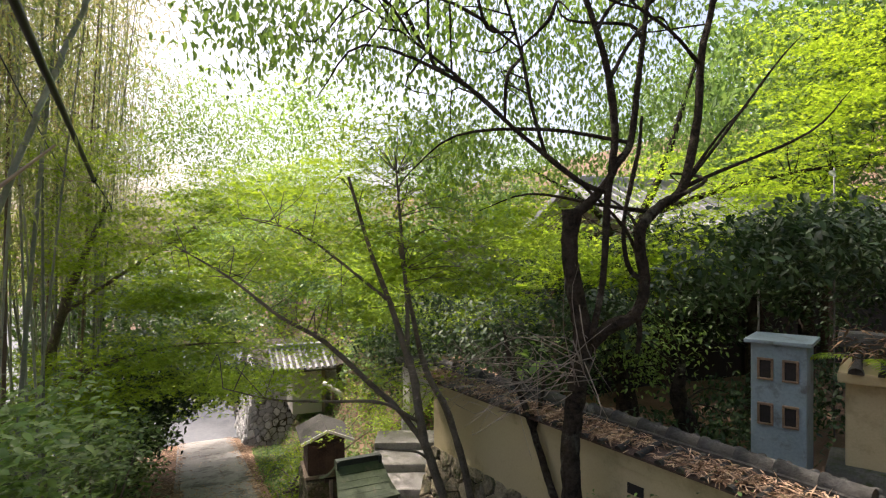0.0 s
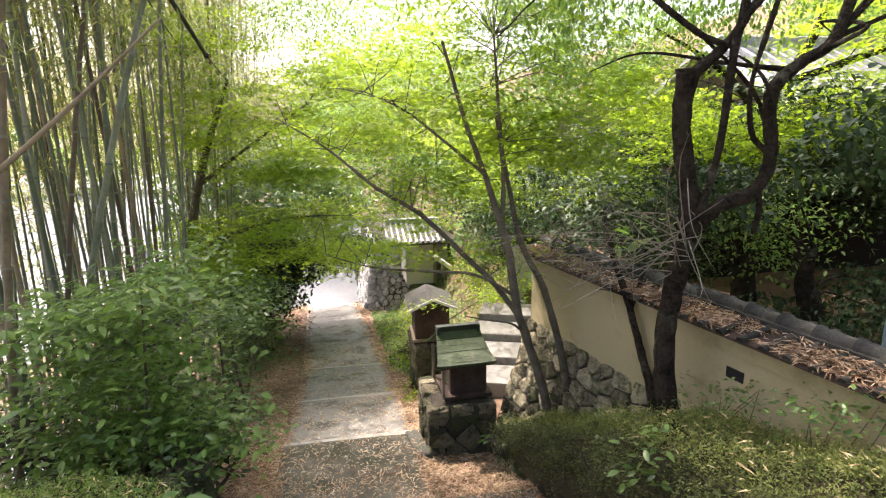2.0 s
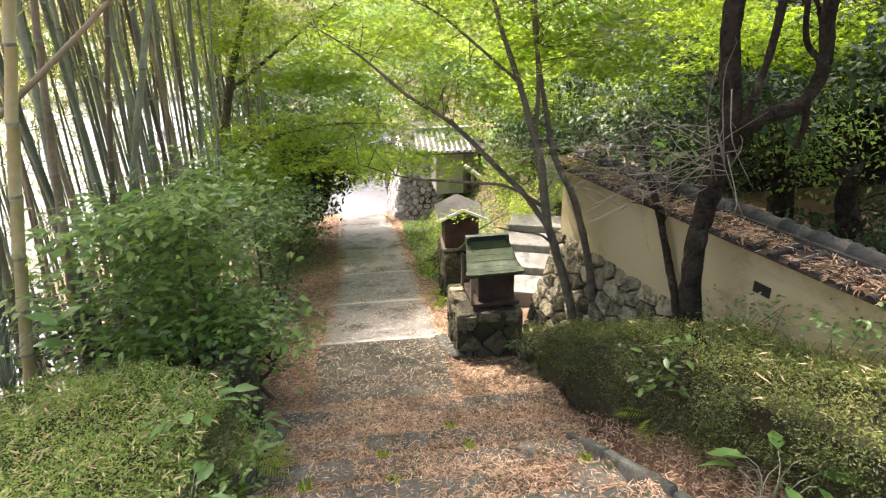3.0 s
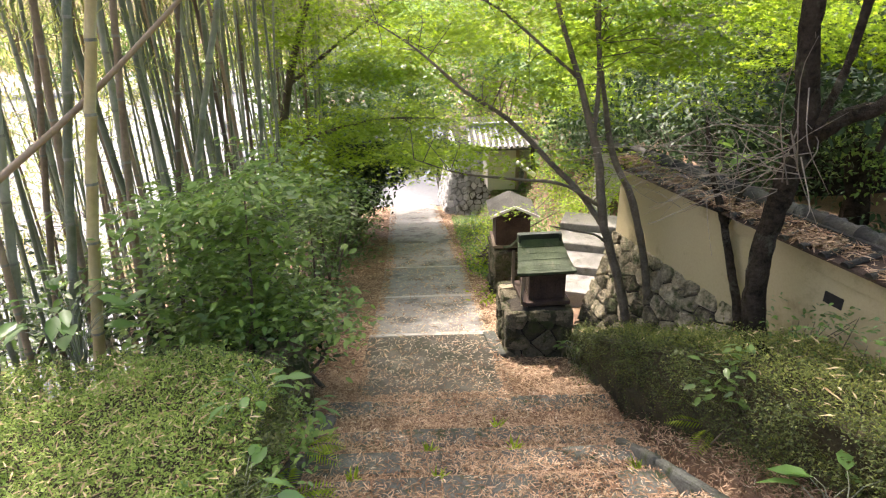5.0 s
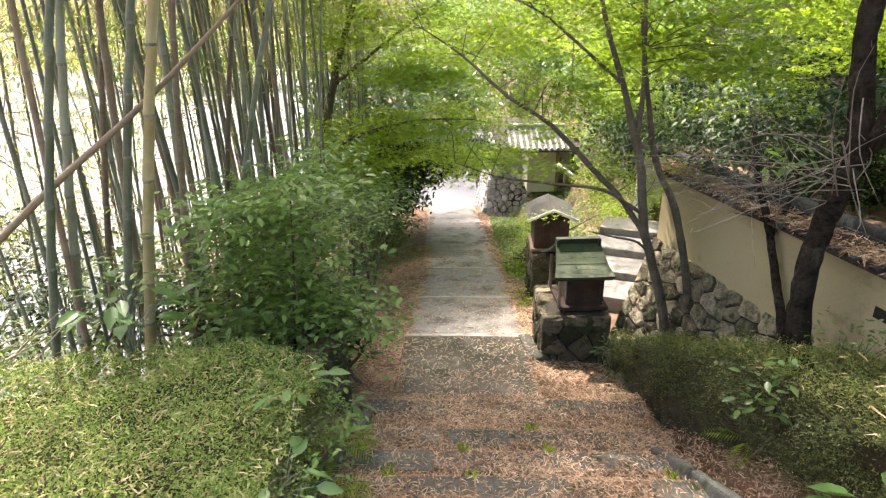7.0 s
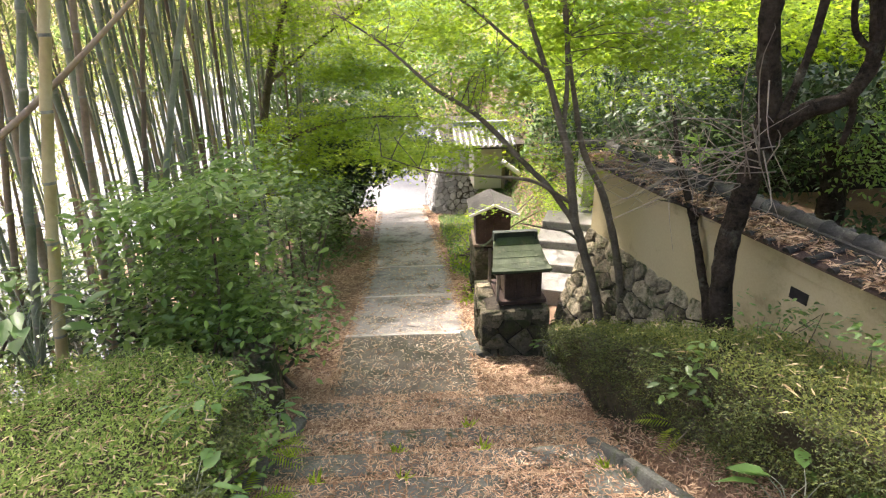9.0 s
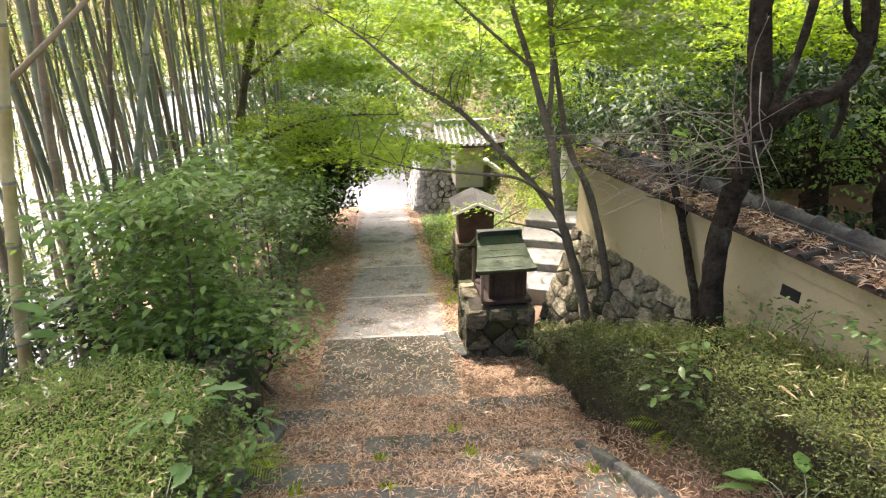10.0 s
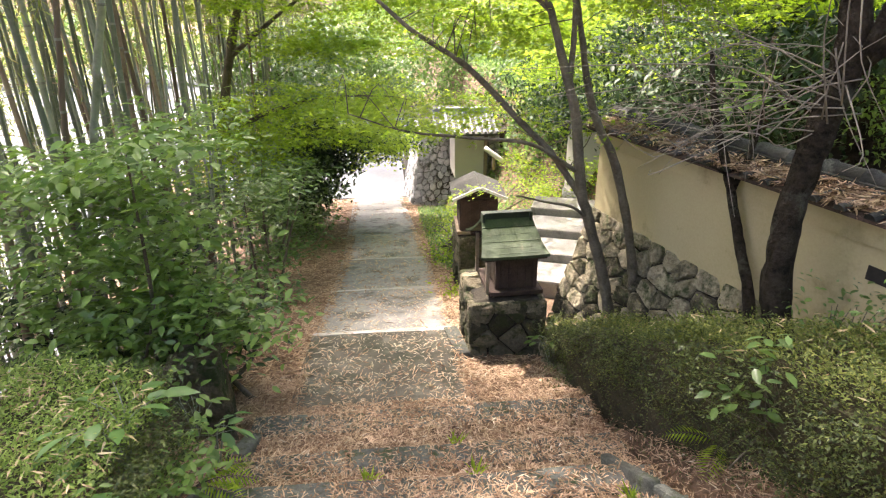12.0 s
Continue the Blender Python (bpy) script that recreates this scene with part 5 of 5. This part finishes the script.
# ---- clipped hedges ----
def hedge(poly, top, label, seed, density=2600, lit=None, side_mat=None, caught=24, undercut=0.09, leaf=1.0):
    """A clipped hedge over a plan outline; top: height as a function of x and y."""
    rr = np.random.default_rng(seed)
    ob = thing("hedge", (0, 0, 0), 0, label, "hedge")
    p = np.array(poly, float)
    c = p.mean(0)
    spread, ways = np.linalg.eigh(np.cov((p - c).T))
    spine, long_way = ways[:, 1], math.sqrt(spread[1] / spread[0])
    bm = bmesh.new()
    ring = []
    for narrow, z_of in ((0.72 - 2.0 * undercut, lambda x, y: float(land(x, y)) - 0.1), (0.76, lambda x, y: top(x, y) - 0.07)):
        # the core follows the outline, set in by the same share of its width at each point
        axis = c + np.outer((p - c) @ spine, spine) if long_way > 1.5 else c
        ring.append([bm.verts.new((x, y, z_of(x, y))) for x, y in axis + (p - axis) * narrow])
    n = len(p)
    for i in range(n):
        bm.faces.new((ring[0][i], ring[0][(i + 1) % n], ring[1][(i + 1) % n], ring[1][i]))
    bm.faces.new(ring[1])
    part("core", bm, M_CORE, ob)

    def inside(q):
        ok = np.zeros(len(q), bool)
        for a, b in zip(p, np.roll(p, -1, 0)):
            hit = (a[1] > q[:, 1]) != (b[1] > q[:, 1])
            with np.errstate(divide="ignore", invalid="ignore"):
                ok ^= hit & (q[:, 0] < (b[0] - a[0]) * (q[:, 1] - a[1]) / (b[1] - a[1] + 1e-12) + a[0])
        return ok

    lo, hi = p.min(0), p.max(0)
    q = rr.uniform(lo, hi, (int(density * np.prod(hi - lo)), 2))
    q = q[inside(q)]
    z = np.array([top(x, y) for x, y in q]) + rr.normal(0, 0.022, len(q)) + 0.028 * np.sin(q[:, 0] * 11) * np.sin(q[:, 1] * 10 + q[:, 0] * 3)
    m = len(q)
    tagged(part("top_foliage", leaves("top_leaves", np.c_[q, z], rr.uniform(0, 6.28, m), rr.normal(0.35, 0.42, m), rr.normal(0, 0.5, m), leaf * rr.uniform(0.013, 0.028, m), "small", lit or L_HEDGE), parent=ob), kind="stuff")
    at, head, pit = [], [], []
    for a, b in zip(p, np.roll(p, -1, 0)):
        d = b - a
        ln = np.linalg.norm(d)
        k = int(density * 1.5 * ln * 0.45)
        t, h = rr.uniform(0, 1, k), rr.uniform(0, 1, k) ** 0.6
        # gaps that show the twigs inside
        full = np.sin(t * ln * 14 + 3 * h) * np.sin(h * 9 + t * ln * 4) + rr.normal(0, 0.25, k) > -0.45
        t, h = t[full], h[full]
        k = len(t)
        xy = a + d * t[:, None]
        out = np.array([d[1], -d[0]]) / ln
        if out @ (a + d / 2 - c) < 0:
            out = -out
        zt = np.array([top(x, y) for x, y in xy])
        zb = land(xy[:, 0], xy[:, 1])
        xy = xy + out * (rr.normal(-0.01, 0.045, k) + 0.06 * np.sin(t * ln * 10) * np.sin(h * 8 + t * 5) - undercut * (1 - h) ** 1.4)[:, None]
        at.append(np.c_[xy, zb + (zt - zb) * h])
        head.append(np.full(k, math.atan2(out[1], out[0]) - math.pi / 2) + rr.normal(0, 0.8, k))
        pit.append(rr.normal(0.15, 0.5, k))
    at, head, pit = np.concatenate(at), np.concatenate(head), np.concatenate(pit)
    k = len(at)
    # side leaves take the darker colour that stands for shade on the flanks
    tagged(part("side_foliage", leaves("side_leaves", at, head, pit, rr.normal(0, 0.6, k), leaf * rr.uniform(0.013, 0.028, k), "small", side_mat or L_HEDGE_SHADE), parent=ob), kind="stuff")
    # young sprigs standing out of the clipped face
    pick = np.concatenate([rr.choice(m, m // 500), m + rr.choice(k, k // 420)])
    spots = np.concatenate([np.c_[q, z], at])[pick]
    sprigs, _ = crown([(*spot, 0.02, 0.02, 0.02, 1) for spot in spots], 34, 0.05, 0.022 * leaf, "small", lit or L_HEDGE, seed + 7, 0.025, (0.3, 0.4), 0.0, "new_growth")
    tagged(part("new_growth", sprigs, parent=ob), kind="stuff")
    # dry leaves caught on top
    k = m // caught
    pick = rr.choice(m, k)
    tagged(part("caught_litter", leaves("caught_leaves", np.c_[q[pick], z[pick] + 0.012], rr.uniform(0, 6.28, k), rr.normal(0, 0.2, k), rr.normal(0, 0.3, k), rr.uniform(0.025, 0.06, k), "lance", M_LITTER4), parent=ob), kind="stuff")
    return ob


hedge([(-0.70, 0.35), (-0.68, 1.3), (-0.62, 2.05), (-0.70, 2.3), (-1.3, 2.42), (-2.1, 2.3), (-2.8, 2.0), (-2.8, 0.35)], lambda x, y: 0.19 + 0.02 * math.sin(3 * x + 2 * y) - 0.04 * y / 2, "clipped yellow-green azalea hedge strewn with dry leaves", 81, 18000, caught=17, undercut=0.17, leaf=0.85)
hedge([(1.09, 3.5), (1.13, 3.1), (1.18, 2.5), (1.21, 1.9), (1.25, 1.5), (1.36, 1.1), (1.55, 0.9), (1.95, 0.95), (1.82, 1.5), (1.68, 2.0), (1.58, 2.4), (1.47, 2.8), (1.34, 3.4)], lambda x, y: float(np.interp(y, [0.9, 1.3, 1.5, 1.9, 2.15, 2.5, 3.4], [0.56, 0.54, 0.50, 0.38, 0.29, 0.09, -0.36])) + 0.02 * math.sin(9 * x + 4 * y) + 0.02 * math.sin(7 * y), "clipped azalea hedge beside steps, sparse below, sides coloured darker for shade", 83, 22000, L_HEDGE2, caught=90, undercut=0.24, leaf=0.68)

# ---- squared boulder beside the steps ----
def boulder(name, at, size, seed, label, turn=0):
    bm = box((1, 1, 1), (0, 0, 0), 0.16)
    bmesh.ops.subdivide_edges(bm, edges=bm.edges[:], cuts=4, use_grid_fill=True)
    for v in bm.verts:
        v.co = v.co * (1 + 0.22 * noise.noise(v.co * 1.7 + Vector((seed, 0, 0))) + 0.16 * noise.noise(v.co * 6 + Vector((seed, 3, 0))))
        v.co = Vector((v.co.x * size[0], v.co.y * size[1], v.co.z * size[2]))
    ob = part(name, bm, M_MOSSROCK)
    ob.matrix_world = pose(*at, 0, 0, turn)
    return tagged(ob, label, "rock")


boulder("boulder", (-0.83, 2.95, -0.44), (0.24, 0.3, 0.56), 3, "squarish dark mossy boulder at the path edge", 8)
boulder("rock", (1.03, 3.1, -0.74), (0.12, 0.1, 0.08), 7, "small pale rock among fallen leaves", 30)
boulder("rock", (-0.52, 2.95, -0.70), (0.07, 0.14, 0.07), 9, "small mossy rock at step edge", -20)


# ---- broad-leaved seedlings and fern ----
def seedling(at, n, size, height, seed, label, spread=0.16, material=None):
    rr = np.random.default_rng(seed)
    ob = thing("seedling", at, 0, label, "plant")
    stems, pts, head = [], [], []
    for k in range(n):
        a = k * 2.4 + rr.normal(0, 0.3)
        h = height * rr.uniform(0.55, 1.0)
        d = spread * rr.uniform(0.5, 1.0)
        e = np.array([math.cos(a) * d, math.sin(a) * d, h])
        stems.append([(0, 0, -0.04, 0.003), (e[0] * 0.35 + rr.normal(0, 0.02), e[1] * 0.35 + rr.normal(0, 0.02), h * 0.75, 0.002), (*e, 0.001)])
        pts.append(e)
        head.append(a - math.pi / 2)
    for s_ in stems:
        part("stem", tubes([s_], M_CULM, "stem", 5, 0, 3), parent=ob)
    for e, a in zip(pts, head):
        part("leaf", leaves("leaf", [e], np.array([a]), np.array([rr.normal(-0.15, 0.2)]), np.array([rr.normal(0, 0.25)]), np.array([size * rr.uniform(0.75, 1.1)]), "oval", material or L_BIG), parent=ob)
    return ob


seedling((1.27, 1.2, 0.06), 11, 0.135, 0.34, 91, "broad-leaved green seedling at the foot of hedge", 0.12)
shrub((1.36, 1.85, 0.0), [(1.24, 1.84, 0.30, 0.07, 0.1, 0.12, 7), (1.22, 1.78, 0.42, 0.06, 0.06, 0.05, 3)], 92, "leafy sprig growing through the hedge", 0.055, L_SHRUB, per=6, rad=0.08, stem=0.003)
seedling((-1.7, 2.42, 0.05), 26, 0.15, 0.42, 93, "large-leaved pale green plant behind the hedge", 0.26)
seedling((-0.72, 2.0, 0.0), 16, 0.11, 0.26, 94, "bright leafy shoots beside the hedge", 0.16)
seedling((-0.66, 1.5, -0.05), 16, 0.1, 0.26, 95, "bright leafy shoots beside the hedge", 0.18)
seedling((-0.62, 2.45, -0.4), 12, 0.09, 0.2, 96, "green weeds at the step edge", 0.14)
shrub((1.62, 2.0, 0.15), [(1.62, 1.98, 0.46, 0.14, 0.1, 0.06, 8), (1.7, 1.9, 0.52, 0.1, 0.08, 0.05, 5)], 97, "light compound-leaved shoots before the plaster wall", 0.032, L_SHRUB, per=12, rad=0.12, stem=0.005)
shrub((1.7, 1.55, 0.2), [(1.72, 1.6, 0.58, 0.14, 0.13, 0.06, 9), (1.85, 1.4, 0.7, 0.15, 0.13, 0.07, 10), (1.7, 1.75, 0.48, 0.12, 0.1, 0.05, 5)], 98, "light compound-leaved shoots before the plaster wall", 0.034, L_SHRUB, per=12, rad=0.13, stem=0.005)
shrub((-0.66, 1.75, -0.1), [(-0.62, 1.6, 0.06, 0.10, 0.25, 0.09, 14), (-0.60, 1.95, -0.05, 0.09, 0.2, 0.1, 14), (-0.60, 2.25, -0.22, 0.1, 0.14, 0.08, 10)], 106, "leafy green weeds between the hedge and steps", 0.045, L_LSHRUB, per=11, rad=0.1, stem=0.004)
seedling((1.12, 3.5, -0.72), 14, 0.06, 0.25, 99, "small leafy weed against the stone pedestal", 0.14, L_SHRUB)


def fern(at, turn, n, length, seed, label):
    rr = np.random.default_rng(seed)
    ob = thing("fern", at, turn, label, "fern")
    for k in range(n):
        a = rr.normal(0, 0.9)
        pts, head = [], []
        spine = []
        for j in range(17):
            t = j / 16
            p = np.array([math.cos(a) * t * length, math.sin(a) * t * length, length * (0.5 * t - 0.6 * t * t)])
            spine.append((*p, 0.002 * (1 - 0.7 * t)))
            if j > 2:
                for sgn in (-1, 1):
                    pts.append(p)
                    head.append(a - math.pi / 2 + sgn * 1.15)
        m = len(pts)
        size = np.repeat(np.sin(np.linspace(0.5, 3.0, m // 2)) * 0.26 * length + 0.01, 2)
        fr = part("frond", leaves("frond", pts, np.array(head), np.full(m, -0.1), np.zeros(m), size, "lance", L_MAPLE), parent=ob)
        part("stalk", mesh_from("stalk", *tube_data(spine, 4), M_MBARK, True), parent=fr)
    return ob


fern((1.36, 2.08, -0.16), 195, 3, 0.2, 101, "small pale fern under the hedge")
fern((-0.6, 1.75, -0.2), -20, 4, 0.25, 102, "green fern beside the mossy kerb")
seedling((-0.78, 2.66, -0.42), 14, 0.075, 0.24, 97, "small leafy weed against the mossy boulder", 0.12, L_LSHRUB)
fern((-0.62, 2.2, -0.3), 10, 5, 0.22, 104, "green fern at the foot of the hedge")
fern((3.25, 1.95, 1.03), 200, 5, 0.3, 103, "browned fern growing on the pier roof")

# ---- dry bamboo twigs behind the hedge ----
rr = np.random.default_rng(141)
for k in range(11):
    a = np.array([-2.75 + rr.normal(0, 0.2), 2.45 + rr.normal(0, 0.12), -0.1])
    e = a + np.array([rr.uniform(0.2, 0.75), rr.uniform(-0.1, 0.3), rr.uniform(0.25, 0.55)])
    stick = part("dry_branch", tubes([[(*a, 0.008), (*((a + e) / 2 + rr.normal(0, 0.03, 3)), 0.006), (*e, 0.002)]], M_CULMY, "dry_branch", 5, 0, 3))
    tagged(stick, "bleached dry bamboo branch behind the hedge", "branch", "dry bamboo branches")


# ---- grass tufts in the step joints ----
def tuft(at, n, size, seed):
    rr = np.random.default_rng(seed)
    a = rr.uniform(0, 6.28, n)
    pts = np.c_[rr.normal(0, 0.012, n), rr.normal(0, 0.012, n), np.zeros(n)]
    ob = part("grass_tuft", leaves("grass_tuft", pts, a, rr.uniform(0.5, 1.3, n), rr.normal(0, 0.3, n), size * rr.uniform(0.5, 1, n), "lance", L_MAPLE))
    ob.matrix_world = pose(*at)
    return tagged(ob, "small green grass tuft between the steps", "grass", "grass tufts")


for k, (x, y) in enumerate(((0.06, 1.98), (-0.33, 2.0), (-0.52, 2.3), (0.42, 2.6), (0.46, 2.3), (1.0, 1.99), (0.02, 2.28))):
    tuft((x, y, float(np.interp(y, [e for e, _ in EDGES], [z for _, z in EDGES])) - 0.03), 22, 0.09, 150 + k)

# ---- overhead cables ----
near_end, clamp, thin_end = (-0.30, -0.8, 2.62), (-0.90, 4.9, 2.18), (-1.0, 6.2, 2.10)
cable = thing("cable", near_end, 0, "thick black overhead cable narrowing past a clamp", "cable")
for nm, pts in (("sheath", [(-0.1, -3.5, 2.9, 0.015), (*near_end, 0.015), (-0.59, 2.0, 2.375, 0.015), (*clamp, 0.015)]),
                ("wire", [(*clamp, 0.006), (*thin_end, 0.006), (-1.3, 8.5, 2.1, 0.006), (-2.0, 13, 2.4, 0.006)]),
                ("clamp", [(clamp[0] + 0.006, clamp[1] - 0.05, clamp[2] + 0.004, 0.02), (*clamp, 0.022), (clamp[0] - 0.006, clamp[1] + 0.06, clamp[2] - 0.004, 0.01)])):
    c_ob = part(nm, tubes([pts], M_BLACK, nm, 8, 0, 8), parent=cable)
    c_ob.matrix_parent_inverse = cable.matrix_world.inverted()
wire = part("wire", tubes([[(-0.2, -3.5, 3.2, 0.004), (-0.80, 1.6, 2.75, 0.004), (-1.32, 6.0, 2.34, 0.004), (-2.2, 12, 2.5, 0.004)]], M_BLACK, "wire", 6, 0, 8))
tagged(wire, "thin black overhead wire among the bamboo", "cable")

# ---- fallen leaves ----
def surface(x, y):
    """The walked surface: treads, ramps, or soil."""
    z = land(x, y) + 0.006 + 0.02 * smoothstep(1.15, 1.25, x)
    on = (x > -0.62) & (x < 1.2) & (y < 3.0)
    tread = np.zeros_like(z)
    for (y0, _), (y1, z1) in zip(EDGES, EDGES[1:]):
        tread = np.where((y > y0) & (y <= y1), z1 - 0.004, tread)
    z = np.where(on & (y > 1.3), tread, np.where(on, 0.004, z))
    for y0, z0, y1, z1, x0, x1, xs in RAMPS:
        t = (y - y0) / (y1 - y0)
        cover_it = (t >= 0) & (t < 1) & (x > x0 + (xs[0] - x0) * t) & (x < x1 + (xs[1] - x1) * t)
        z = np.where(cover_it, z0 + (z1 - z0) * t + 0.008, z)
    return z


def litter(n, x0, x1, y0, y1, size, material, seed, keep, name="fallen_leaves"):
    rr = np.random.default_rng(seed)
    x, y = rr.uniform(x0, x1, n), rr.uniform(y0, y1, n)
    ok = rr.uniform(0, 1, n) < keep(x, y)
    x, y = x[ok], y[ok]
    k = len(x)
    z = surface(x, y) + rr.uniform(0, 0.012, k)
    ob = part(name, leaves(name, np.c_[x, y, z], rr.uniform(0, 6.28, k), rr.normal(0.05, 0.14, k), rr.normal(0, 0.25, k), rr.uniform(size * 0.55, size * 1.2, k), "lance", material))
    return tagged(ob, "dry tan bamboo leaves scattered over the steps", "fallen leaves", kind="stuff")


def on_path(x, y):
    drift = np.interp(y, [3, 7, 14.4], [0, -0.02, -0.35])
    return (x > -0.42 + drift) & (x < 0.52 + drift) & (y > 3.15)


def on_edge(x, y):
    return np.any([(y > e - 0.1) & (y < e + 0.01) & (x > -0.6) & (x < 1.15) for e, _ in EDGES], axis=0)


litter(130000, -0.95, 2.4, 0.7, 3.5, 0.041, M_LITTER, 111, lambda x, y: np.where(on_path(x, y) | (y > 3.1) & (x > -0.4) & (x < 0.5), 0.1, np.where(on_edge(x, y), 0.62 + 0.33 * np.sin(x * 4 + y * 9), 0.95)))
litter(5000, -0.9, 1.6, 0.9, 4.2, 0.04, M_LITTER2, 112, lambda x, y: np.where(on_path(x, y), 0.35, 0.8))
litter(48000, -1.3, 1.2, 3.3, 9, 0.065, M_LITTER, 113, lambda x, y: np.where(on_path(x, y), 0.07, 0.95))
litter(9000, -1.5, 1.0, 9, 15, 0.085, M_LITTER, 114, lambda x, y: np.where(on_path(x, y), 0.03, 0.8))
litter(7500, -0.6, 0.7, 3.2, 8, 0.038, M_LITTER2, 115, lambda x, y: np.where(y < 5.0, 0.5, 0.2))
# leaves and dirt on the wall's tiled cap
rr = np.random.default_rng(116)
k = 9000
ss, oo = rr.uniform(0, wlen, k), rr.uniform(-0.05, 0.09, k)
heap = rr.uniform(0, 1, k) < 0.55 + 0.5 * np.sin(ss * 9 + oo * 12) * np.sin(ss * 3.7 + 1)
ss, oo = ss[heap], oo[heap]
k = len(ss)
pts = np.array([along(s_, o_, EAVE + 0.03 + 0.042 * (0.085 - o_) / 0.205 + 0.016 * u_) for s_, o_, u_ in zip(ss, oo, rr.uniform(0, 1, k))])
tagged(part("roof_leaves", leaves("roof_leaves", pts, rr.uniform(0, 6.28, k), rr.normal(0, 0.3, k), rr.normal(0, 0.4, k), rr.uniform(0.03, 0.055, k), "lance", M_LITTER)), "brown fallen leaves lying along the tiled wall cap", "fallen leaves", kind="stuff")

# ---- low green weeds on the bank and hillside ----
def ground_cover(n, x0, x1, y0, y1, size, material, seed, keep, label):
    rr = np.random.default_rng(seed)
    x, y = rr.uniform(x0, x1, n), rr.uniform(y0, y1, n)
    ok = keep(x, y)
    x, y = x[ok], y[ok]
    k = len(x)
    pts = np.c_[x, y, land(x, y) + rr.uniform(0.0, 0.6, k) * size]
    cover_ob = part("weeds", leaves("weeds", pts, rr.uniform(0, 6.28, k), rr.uniform(-0.2, 1.1, k), rr.normal(0, 0.4, k), size * rr.uniform(0.6, 1.2, k), "oval", material))
    return tagged(cover_ob, label, "weeds", kind="stuff")


ground_cover(26000, 0.62, 3.2, 4.9, 12.5, 0.055, L_WOODS, 161, lambda x, y: (x > np.interp(y, [4.9, 6.5, 7.2, 14], [1.3, 0.75, 0.62, 0.45])) & (y > 5.9) | (x > 2.0), "low bright green weeds covering the bank")
ground_cover(30000, 2.0, 9.0, 9.0, 30.0, 0.16, L_WOODS, 162, lambda x, y: x > 2.3, "green undergrowth on the hillside")

# ---- woods round about ----
def woods(name, blobs, seed, label, size=0.3, per=40, rad=0.8, material=None):
    mesh, _ = crown(blobs, per, rad, size, "oval", material or L_WOODS, seed, 0.22, (-0.4, 0.5), 0.1, name)
    return tagged(part(name, mesh), label, "trees", kind="stuff")


woods("far_trees", [(3, 24, 0.5, 6, 3, 3.0, 260), (10, 20, 2.5, 6, 4, 4, 420), (-2, 34, -1, 5, 3, 2.6, 60), (3, 30, 3.5, 6, 3, 3, 150), (6, 16, 0.5, 3, 2, 2, 200)], 121, "green woods beyond the foot of the path", 0.2, 60, 0.7)
woods("far_trees", [(16, 14, 4, 5, 5, 4.5, 420), (12, 9, 4.5, 3, 3, 2.5, 220), (19, 4, 5, 5, 6, 5, 380), (9.5, 5.5, 5.0, 2, 2, 1.6, 130)], 123, "leafy hillside woods above the temple", 0.17, 70, 0.7, L_WOODS)
woods("far_trees", [(0.2, 9.0, 3.2, 0.9, 0.8, 0.6, 18), (1.0, 7.5, 3.4, 1.0, 0.8, 0.6, 26), (-0.8, 9.5, 3.6, 0.9, 0.8, 0.9, 24), (0.6, 15, 2.0, 1.6, 1.5, 1.5, 70), (2.5, 18, 3.5, 2.5, 2, 1.5, 100), (-0.8, 18, 0.5, 1.5, 2, 1.5, 60)], 124, "light green trees at the foot of the path", 0.065, 130, 0.55, L_CHERRY)
woods("far_trees", [(-30, 60, -1, 14, 5, 3.5, 150), (-55, 55, 0, 16, 8, 5, 150), (-12, 62, -1, 10, 5, 3, 90)], 125, "bright far trees across the lot", 0.6, 40, 1.6)
# out of view overhead; added to shade the wall, pier, hedge and steps
woods("shade_canopy", [(3.2, 1.8, 5.4, 1.4, 1.6, 0.5, 130), (2.6, 0.2, 5.4, 1.4, 1.2, 0.5, 90), (-0.6, 2.2, 6.2, 2.2, 1.5, 0.5, 50), (2.4, 2.0, 6.0, 1.6, 1.5, 0.5, 36), (2.2, 4.2, 5.6, 1.4, 1.3, 0.5, 80), (3.6, 4.6, 5.8, 1.4, 1.3, 0.5, 70), (0.7, 5.2, 6.2, 1.5, 1.1, 0.4, 95), (-0.2, 5.0, 6.3, 0.9, 0.8, 0.3, 36), (1.6, 6.0, 6.4, 1.5, 1.0, 0.4, 80)], 127, "unseen leafy canopy added to cast shade", 0.1, 36, 0.4, L_CHERRY)
# dead fern and leaves on the pier roof
rr = np.random.default_rng(131)
k = 700
ux, uy = rr.uniform(-0.33, 0.55, k), rr.uniform(-0.3, 0.3, k)
on_pier = post.matrix_world
pts = np.array([on_pier @ Vector((a, b, 0.66 + 0.13 * (1 - abs(b) / 0.3) + 0.03 * c)) for a, b, c in zip(ux, uy, rr.uniform(0, 1, k))])
tagged(part("pier_litter", leaves("pier_litter", pts, rr.uniform(0, 6.28, k), rr.normal(0, 0.4, k), rr.normal(0, 0.4, k), rr.uniform(0.05, 0.11, k), "lance", M_LITTER3)), "brown dead leaves heaped on the pier roof", "fallen leaves", kind="stuff")
# tree mass behind the camera, added only to cut the sky light
woods("light_blocking_trees", [(0, -8, 3.0, 8, 1.5, 3.5, 300), (8, -4, 3.0, 2, 5, 3.5, 260), (5.6, -0.6, 3.2, 1.4, 1.6, 2.0, 140), (-7, -5, 2.5, 2.5, 3, 3.5, 160)], 135, "unseen trees added to block sky light from behind", 0.22, 60, 0.7)
